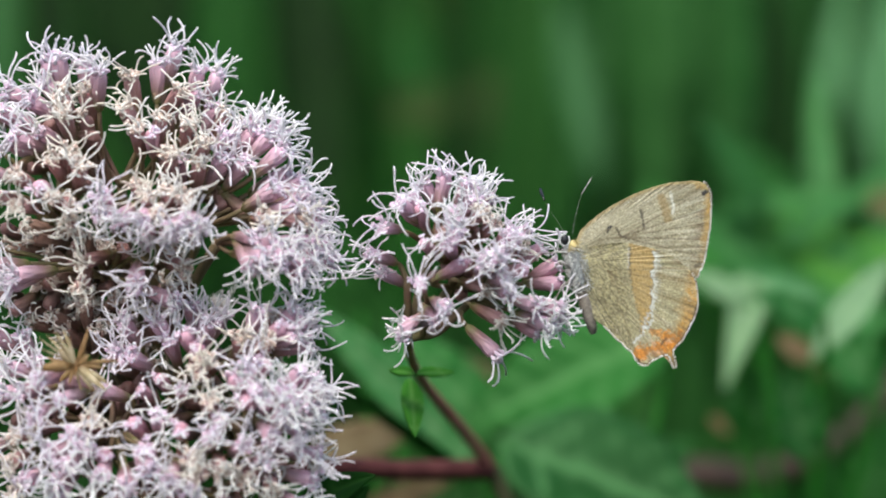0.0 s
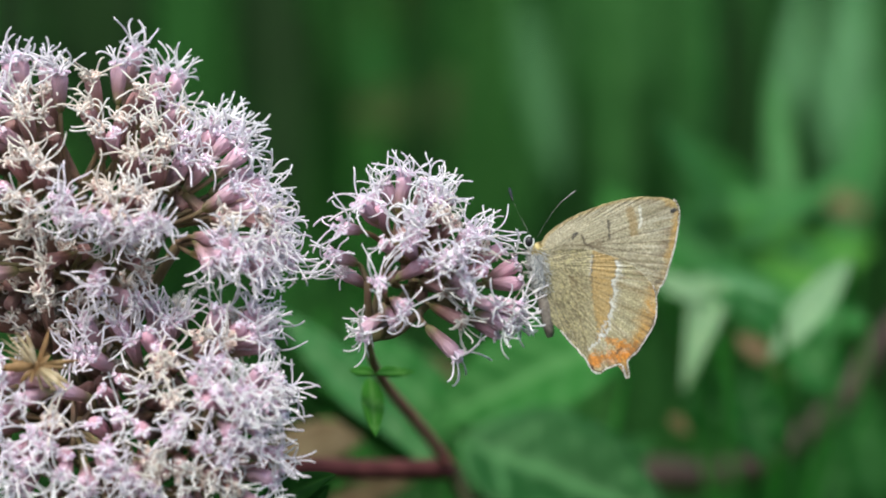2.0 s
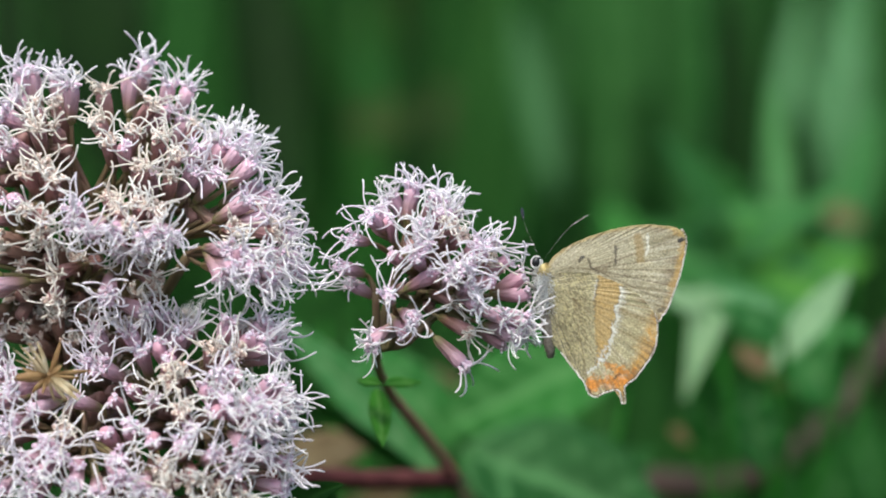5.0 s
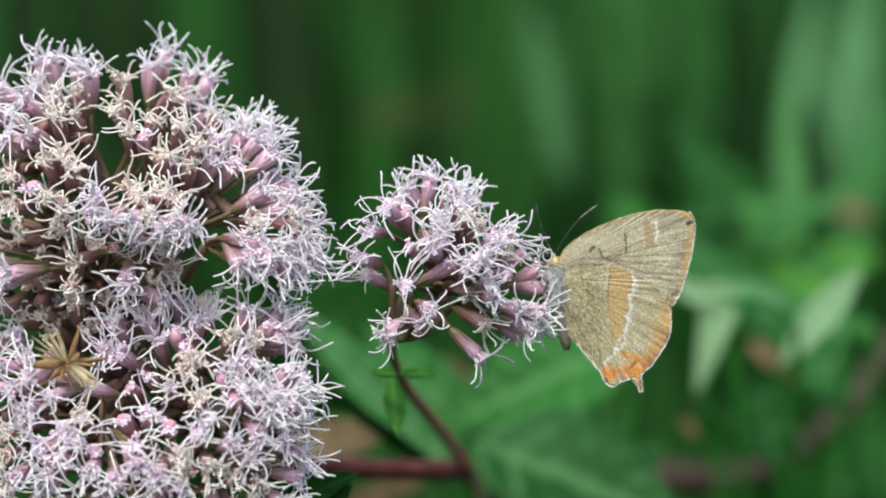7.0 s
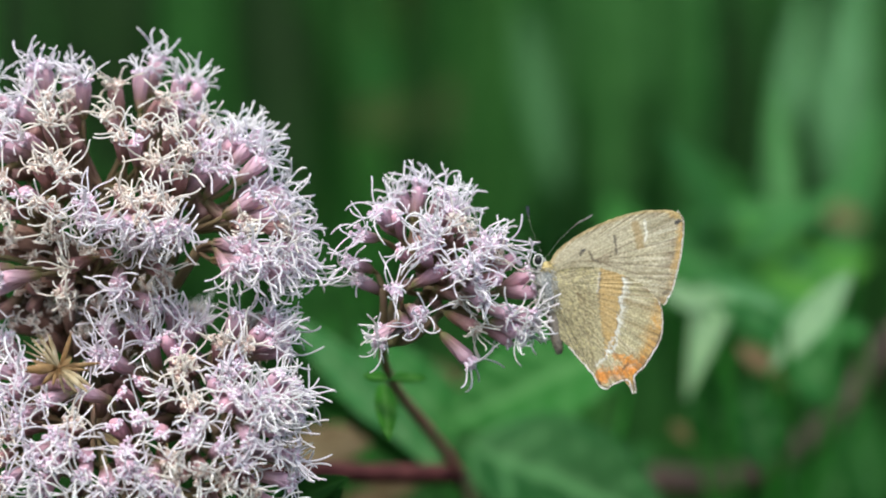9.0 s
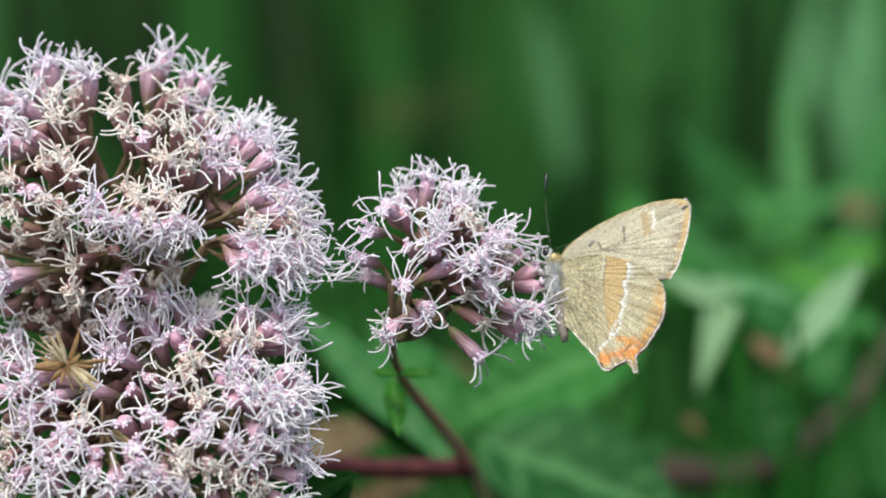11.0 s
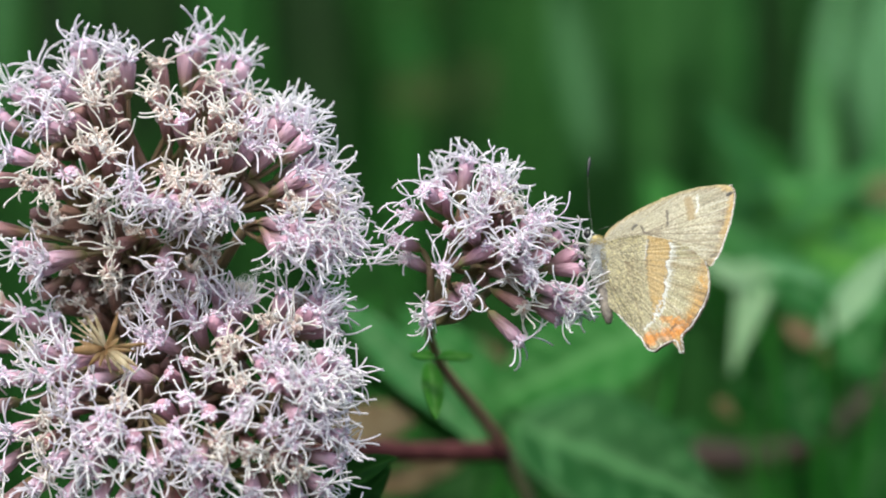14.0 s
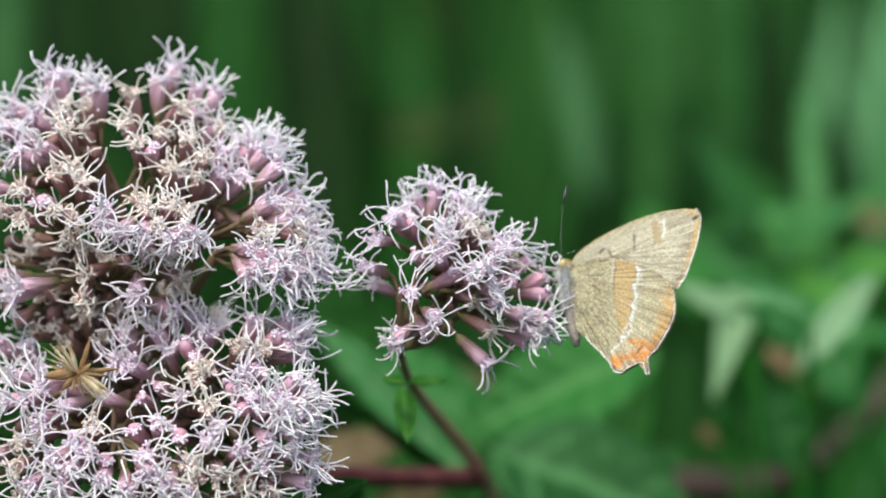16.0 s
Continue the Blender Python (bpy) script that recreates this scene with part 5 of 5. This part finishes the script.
    col = put(col, 0.45 * out * np.clip((grain(ss * 100 + n2 * .6, rr * 2.5, 44) - 0.64) * 6, 0, 1), (0.26, 0.18, 0.08))
    col = put(col, 0.4 * np.clip((xin - x) / 1.0, 0, 1) * np.clip((grain(ss * 70 + n2, rr * 3, 45) - 0.66) * 6, 0, 1), (0.14, 0.11, 0.05))
    col = put(col, 0.8 * fade(near_line(x, z, HIND_EDGE[7:20]) + 0.12 * (n2 - .5), 0.07, 0.10), (0.12, 0.08, 0.05))
    return col


def wing(name, label, edge, base, pigment, y0, y1, ns, nr, flip=1.0):
    """A thin wing: rays from its base to the edge, waved along the veins; y runs from y0 at the base to y1 at the edge."""
    line = smooth_line(list(edge) + [edge[0]], ns)
    w = np.arange(ns) * 420.0 / ns
    line = line + 0.10 * np.stack([grain(w * .35, w * 0, 21) - .5, grain(w * .35, w * 0 + 5, 22) - .5], 1) + 0.08 * np.stack([grain(w * 1.1, w * 0, 23) - .5, grain(w * 1.1, w * 0 + 5, 24) - .5], 1)
    line[-1] = line[0]
    rr = np.linspace(0.015, 1, nr)
    s_all = np.linspace(0, 1, ns)
    R, S = np.meshgrid(rr, s_all, indexing="ij")
    bx, bz = base
    x = bx + R * (line[None, :, 0] - bx)
    z = bz + R * (line[None, :, 1] - bz)
    y = y0 + (y1 - y0) * R**1.2 + flip * (0.010 * np.sin(S * 150 + 9 * grain(S * 40, R * 3, 52)) * R + 0.07 * (grain(S * 110, R * 2.5, 51) - .5) * R + 0.25 * np.sin(R * 2.6))
    xs, zs = x.ravel(), z.ravel()
    col = pigment(xs, zs, R.ravel(), S.ravel())
    top = np.stack([xs, y.ravel(), zs], 1) * MM
    low = top + [0, 0.05 * MM, 0]
    n = len(top)
    faces = []
    for i in range(nr - 1):
        o = i * ns
        faces += [(o + j, o + j + 1, o + ns + j + 1, o + ns + j) for j in range(ns - 1)]
        faces += [(n + o + j + 1, n + o + j, n + o + ns + j, n + o + ns + j + 1) for j in range(ns - 1)]
    o = (nr - 1) * ns
    faces += [(o + j, o + j + 1, n + o + j + 1, n + o + j) for j in range(ns - 1)]
    me = mesh_of(name, np.vstack([top, low]), faces, [WING])
    at = me.attributes.new("pigment", "FLOAT_COLOR", "POINT")
    rgba = np.ones((2 * n, 4))
    rgba[:n, :3] = rgba[n:, :3] = np.clip(col, 0.005, 0.9)
    at.data.foreach_set("color", rgba.ravel())
    return part(name, me, butterfly, label), line, y[-1]


def fringe(parent, line, ys, first, last, length, seed):
    """Short scale hairs along the outer margin."""
    r = random.Random(seed)
    s = Shape()
    lo, hi = int(first * len(line)), int(last * len(line))
    for j in range(lo, hi - 1):
        for k in range(2):
            f = j + r.random()
            i = int(f)
            p = line[i] + (line[i + 1] - line[i]) * (f - i)
            t = line[i + 1] - line[i]
            nrm = np.array([-t[1], t[0]])
            nrm = nrm / (np.linalg.norm(nrm) + 1e-9)
            q = p + nrm * length * r.uniform(.5, 1.1) + t * r.uniform(-1, 1)
            a_, b_ = Vector((p[0], ys[i], p[1])) * MM, Vector((q[0], ys[i] + r.uniform(-.06, .06), q[1])) * MM
            s.tube([a_, a_.lerp(b_, .6), b_], [.06 * MM, .055 * MM, .02 * MM], 3)
    return part("fringe", s.mesh("fringe", [FRINGE]), parent, "pale hair fringe")


FB, HB = (0.57, 1.72), (0.43, 0.57)
fw, fl, fy = wing("forewing", "tan forewing with dark bars and orange margin", FORE_EDGE, FB, fore_pigment, -0.7, -0.35, 560, 200)
fringe(fw, fl, fy, 0.40, 0.66, 0.30, 1)
hw, hl, hy = wing("hindwing", "tan hindwing with orange band, white lines and short orange tail", HIND_EDGE, HB, hind_pigment, -0.9, -0.75, 640, 200)
fringe(hw, hl, hy, 0.33, 0.82, 0.27, 2)
fw2, fl2, fy2 = wing("forewing", "tan forewing on the far side", FORE_EDGE, FB, fore_pigment, 0.5, 0.15, 200, 50, -1.0)
hw2, hl2, hy2 = wing("hindwing", "tan hindwing on the far side", HIND_EDGE, HB, hind_pigment, 0.8, 0.45, 240, 50, -1.0)


def furry(name, a_, b_, radii, mat, seed, hairs, hair_len, label="", hair_mat=None, sweep=(0.3, 0.0, -0.6)):
    """A tapered body piece from a_ to b_ (x, z millimetres) clad in short hairs."""
    r = random.Random(seed)
    s = Shape()
    p0, p1 = Vector((a_[0], 0, a_[1])), Vector((b_[0], 0, b_[1]))
    n = len(radii)
    pts = [p0.lerp(p1, i / (n - 1)) * MM for i in range(n)]
    s.tube(pts, [q * MM for q in radii], 12)
    ax = (p1 - p0).normalized()
    u = ax.orthogonal().normalized()
    w = ax.cross(u)
    for k in range(hairs):
        f, g = r.random(), r.random() * 6.283
        rad = float(np.interp(f, np.linspace(0, 1, n), radii))
        out = u * math.cos(g) + w * math.sin(g)
        p = p0.lerp(p1, f) + out * rad * .95
        d = (out + Vector(sweep) + Vector((r.gauss(0, .25), r.gauss(0, .25), r.gauss(0, .25)))).normalized()
        q = p + d * hair_len * r.uniform(.5, 1.2)
        s.tube([p * MM, p.lerp(q, .6) * MM, q * MM], [.035 * MM, .03 * MM, .01 * MM], 3, 1)
    return part(name, s.mesh(name, [mat, hair_mat or mat]), butterfly, label)


furry("thorax", (0.29, 2.58), (1.86, -3.01), [.5, .95, 1.0, .95, .8, .5], FUR, 4, 1500, 1.0, "grey furry thorax", FUR_PALE, (0.1, 0.0, -0.5))
furry("collar", (0.00, 3.01), (1.00, 1.29), [.5, .9, .95, .6], FUR_TAN, 14, 300, .6, "golden hair at the wing bases")
furry("abdomen", (1.40, -2.30), (3.05, -8.70), [.5, .75, .85, .8, .7, .35], ABDO, 5, 260, .3, "brown abdomen")
headp = furry("head", (-0.86, 2.44), (-0.14, 2.87), [.4, .75, .8, .55], FUR, 6, 300, .38, "small head with white-ringed black eyes", WHITE)


def ball(s, c, rad, squash, seg=14, slot=0):
    rows = 9
    start = len(s.v)
    for i in range(rows + 1):
        th = math.pi * i / rows
        for j in range(seg):
            ph = 2 * math.pi * j / seg
            s.v.append(Vector((c[0] + rad * squash[0] * math.sin(th) * math.cos(ph), c[1] + rad * squash[1] * math.cos(th), c[2] + rad * squash[2] * math.sin(th) * math.sin(ph))) * MM)
    for i in range(rows):
        for j in range(seg):
            a_, b_ = start + i * seg + j, start + i * seg + (j + 1) % seg
            s.face((a_, b_, b_ + seg, a_ + seg), slot)


ex, ez = (-0.65, 3.23)
for side in (-1, 1):
    s = Shape()
    ball(s, (ex, side * .8, ez), .60, (.92, .62, 1.15))
    eye = part("eye", s.mesh("eye", [BLACK]), headp, "black eye")
    s = Shape()
    ring = [Vector((ex + .60 * math.cos(q), side * .86, ez + .74 * math.sin(q))) * MM for q in np.linspace(1.2, 6.9, 26)]
    s.tube(ring, .085 * MM, 6)
    part("eye_ring", s.mesh("eye_ring", [WHITE]), eye, "white scale ring")
feelers = []
for side, tip in ((1, (-3.30, 9.18)), (-1, (2.22, 10.04))):
    s = Shape()
    p0, p1 = Vector((ex + (.3 if side > 0 else 1.0), side * .3, ez + .6)), Vector((tip[0], 6.6 if side > 0 else 2.5, tip[1]))
    line = curve3(p0, p0.lerp(p1, .3) + Vector((-.3, 0, .2)), p0.lerp(p1, .7) + Vector((-.5, 0, .3)), p1, 22)
    s.tube([p * MM for p in line], [(.034 + .012 * (k % 2)) * (.27 if side > 0 else .34) * MM for k in range(22)], 6)
    ant = part("antenna", s.mesh("antenna", [LEGM]), butterfly, "thin banded antenna")
    feelers.append(ant)
    s = Shape()
    d = (line[-1] - line[-2]).normalized()
    s.tube([(p1 + d * k) * MM for k in (-1.4, -.4, .4, 1.1, 1.5)], [(.18 if side > 0 else .05) * q * MM for q in (.5, 1, 1.3, 1.2, .5)], 8)
    part("club", s.mesh("club", [BLACK if side > 0 else LEGM]), ant, "dark antenna club")
for k, (a_, b_, c_) in enumerate((((-0.29, 1.58), (-1.65, 1.72), (-3.59, 1.43)), ((0.00, -0.36), (-1.29, 0.57), (-2.37, -0.72)), ((0.29, -1.79), (-0.93, -2.51), (-1.86, -4.30)), ((-0.29, 1.79), (-2.01, 2.29), (-3.80, 2.44)), ((0.14, -0.72), (-0.93, -0.72), (-1.65, -2.15)), ((0.43, -2.15), (-0.43, -3.59), (-1.65, -5.38)))):
    y = -.8 if k < 3 else .8
    s = Shape()
    p = [Vector((q[0], y * w_, q[1])) * MM for q, w_ in ((a_, 1), (b_, 2.0), (c_, 1.5))]
    s.tube([p[0], p[0].lerp(p[1], .5), p[1], p[1].lerp(p[2], .5), p[2]], [.22 * MM, .2 * MM, .13 * MM, .11 * MM, .08 * MM], 6)
    part("leg", s.mesh("leg", [LEGM]), butterfly, "thin banded leg")
s = Shape()
s.tube([Vector((q[0], 0, q[1])) * MM for q in ((-0.86, 2.29), (-1.65, 1.58), (-2.58, 1.08), (-3.30, 0.36))], .08 * MM, 6)
part("proboscis", s.mesh("proboscis", [BLACK]), headp, "thin dark proboscis")

FLIGHT = [
    (0.0, pose(0.01607, 0.00000, 0.89793, 0.00, 0.00, 0.00)),
    (0.5, pose(0.01596, 0.00000, 0.89826, 0.00, -0.54, -0.50)),
    (1.0, pose(0.01637, 0.00000, 0.89826, 0.00, 5.71, -1.00)),
    (1.5, pose(0.01650, 0.00000, 0.89789, 0.00, 4.40, -1.50)),
    (2.0, pose(0.01644, 0.00000, 0.89771, 0.00, 4.89, -2.00)),
    (2.5, pose(0.01654, 0.00000, 0.89768, 0.00, 7.91, -2.50)),
    (3.0, pose(0.01662, 0.00000, 0.89768, 0.00, 5.78, -3.00)),
    (3.5, pose(0.01639, 0.00000, 0.89731, -0.33, 5.51, -4.53)),
    (6.0, pose(0.01623, 0.00000, 0.89654, -2.03, 10.32, -12.36)),
    (6.5, pose(0.01602, 0.00000, 0.89665, -2.20, 3.51, -12.13)),
    (7.0, pose(0.01594, 0.00000, 0.89657, -2.41, 5.23, -12.22)),
    (7.5, pose(0.01584, 0.00000, 0.89655, -2.60, 2.13, -12.10)),
    (8.0, pose(0.01608, 0.00000, 0.89627, -2.81, 4.96, -12.24)),
    (8.5, pose(0.01611, 0.00000, 0.89637, -3.01, 4.40, -12.23)),
    (11.0, pose(0.01604, 0.00000, 0.89688, -19.00, -0.39, -22.87)),
    (11.5, pose(0.01622, 0.00000, 0.89681, -19.00, 1.09, -23.38)),
    (12.0, pose(0.01631, 0.00000, 0.89694, -19.00, -0.50, -22.83)),
    (12.5, pose(0.01665, 0.00000, 0.89666, -19.03, -2.89, -22.00)),
    (13.0, pose(0.01654, 0.00000, 0.89659, -19.02, -2.51, -22.14)),
    (13.5, pose(0.01631, 0.00000, 0.89701, -19.01, -2.10, -22.28)),
    (14.0, pose(0.01633, 0.00000, 0.89702, -19.01, -1.83, -22.37)),
    (14.5, pose(0.01624, 0.00000, 0.89704, -19.01, -1.83, -22.37)),
    (15.0, pose(0.01632, 0.00000, 0.89704, -19.01, -1.56, -22.46)),
    (15.5, pose(0.01627, 0.00000, 0.89689, -19.01, -1.72, -22.41)),
    (16.0, pose(0.01656, 0.00000, 0.89712, -19.01, -1.79, -22.38)),
]


FORE = [
    (0.0, pose(-0.000000, 0.000000, 0.000000, -0.00, 0.00, 0)),
    (0.5, pose(0.000010, 0.000000, -0.000003, -0.00, -0.34, 0)),
    (1.0, pose(-0.000053, 0.000000, 0.000017, -0.00, 1.72, 0)),
    (1.5, pose(-0.000042, 0.000000, 0.000014, -0.00, 1.37, 0)),
    (2.0, pose(-0.000050, 0.000000, 0.000016, -0.00, 1.64, 0)),
    (2.5, pose(-0.000039, 0.000000, 0.000013, -0.00, 1.28, 0)),
    (3.0, pose(-0.000031, 0.000000, 0.000010, -0.00, 1.00, 0)),
    (3.5, pose(-0.000014, 0.000000, 0.000005, -0.00, 0.46, 0)),
    (6.0, pose(-0.000055, 0.000000, 0.000018, -0.00, 1.80, 0)),
    (6.5, pose(0.000005, 0.000000, -0.000002, -0.00, -0.17, 0)),
    (7.0, pose(0.000007, 0.000000, -0.000002, -0.00, -0.23, 0)),
    (7.5, pose(0.000026, 0.000000, -0.000008, -0.00, -0.84, 0)),
    (8.0, pose(-0.000021, 0.000000, 0.000007, -0.00, 0.68, 0)),
    (8.5, pose(-0.000001, 0.000000, 0.000000, -0.00, 0.04, 0)),
    (11.0, pose(0.000139, 0.000600, 0.000001, -13.00, -4.50, 0)),
    (11.5, pose(0.000063, 0.000600, 0.000025, -13.00, -2.05, 0)),
    (12.0, pose(0.000043, 0.000600, 0.000031, -13.00, -1.40, 0)),
    (12.5, pose(0.000044, 0.000600, 0.000031, -13.00, -1.41, 0)),
    (13.0, pose(0.000047, 0.000600, 0.000030, -13.00, -1.51, 0)),
    (13.5, pose(0.000046, 0.000600, 0.000031, -13.00, -1.48, 0)),
    (14.0, pose(0.000019, 0.000600, 0.000039, -13.00, -0.61, 0)),
    (14.5, pose(0.000022, 0.000600, 0.000038, -13.00, -0.71, 0)),
    (15.0, pose(0.000030, 0.000600, 0.000036, -13.00, -0.98, 0)),
    (15.5, pose(0.000017, 0.000600, 0.000040, -13.00, -0.56, 0)),
    (16.0, pose(0.000021, 0.000600, 0.000039, -13.00, -0.69, 0)),
]
FEELER_FAR = [
    (0.0, pose(-0.000000, -0.000042, 0.000000, -0.7, -0.0, -0.3)),
    (0.5, pose(-0.000138, -0.000347, -0.000006, -5.4, 2.0, -4.9)),
    (1.5, pose(-0.000063, -0.000090, -0.000011, -1.3, 1.1, -1.8)),
    (3.5, pose(0.000285, 0.000148, 0.000074, 0.8, -5.3, 6.3)),
    (7.0, pose(0.000124, 0.000127, 0.000030, 1.5, -2.3, 3.2)),
    (8.5, pose(0.000151, 0.000090, 0.000035, 0.8, -2.8, 3.4)),
    (11.0, pose(-0.000941, 0.002715, 0.001390, 57.0, 9.3, 13.7)),
    (12.5, pose(-0.000917, 0.002758, 0.001452, 57.9, 6.3, 15.0)),
    (14.5, pose(-0.000920, 0.002443, 0.001039, 49.5, 14.0, 9.2)),
    (16.0, pose(-0.000940, 0.002281, 0.000873, 45.5, 17.0, 6.2)),
]
FEELER_NEAR = [
    (0.0, pose(0.000000, 0, 0.000000, 0, 0.0, 0)),
    (1.0, pose(-0.000529, 0, 0.000087, 0, 8.0, 0)),
    (2.0, pose(-0.000978, 0, 0.000222, 0, 15.0, 0)),
    (3.5, pose(-0.001165, 0, 0.000297, 0, 18.0, 0)),
    (6.0, pose(-0.000788, 0, 0.000157, 0, 12.0, 0)),
    (7.0, pose(-0.000788, 0, 0.000157, 0, 12.0, 0)),
    (8.5, pose(-0.000915, 0, 0.000200, 0, 14.0, 0)),
    (11.0, pose(-0.002983, 0, 0.001922, 0, 55.0, 0)),
    (16.0, pose(-0.002983, 0, 0.001922, 0, 55.0, 0)),
]


def motions():
    walk(fw, FORE)
    walk(fw2, FORE)
    walk(feelers[0], FEELER_FAR)
    walk(feelers[1], FEELER_NEAR)
    walk(butterfly, FLIGHT)


motions()
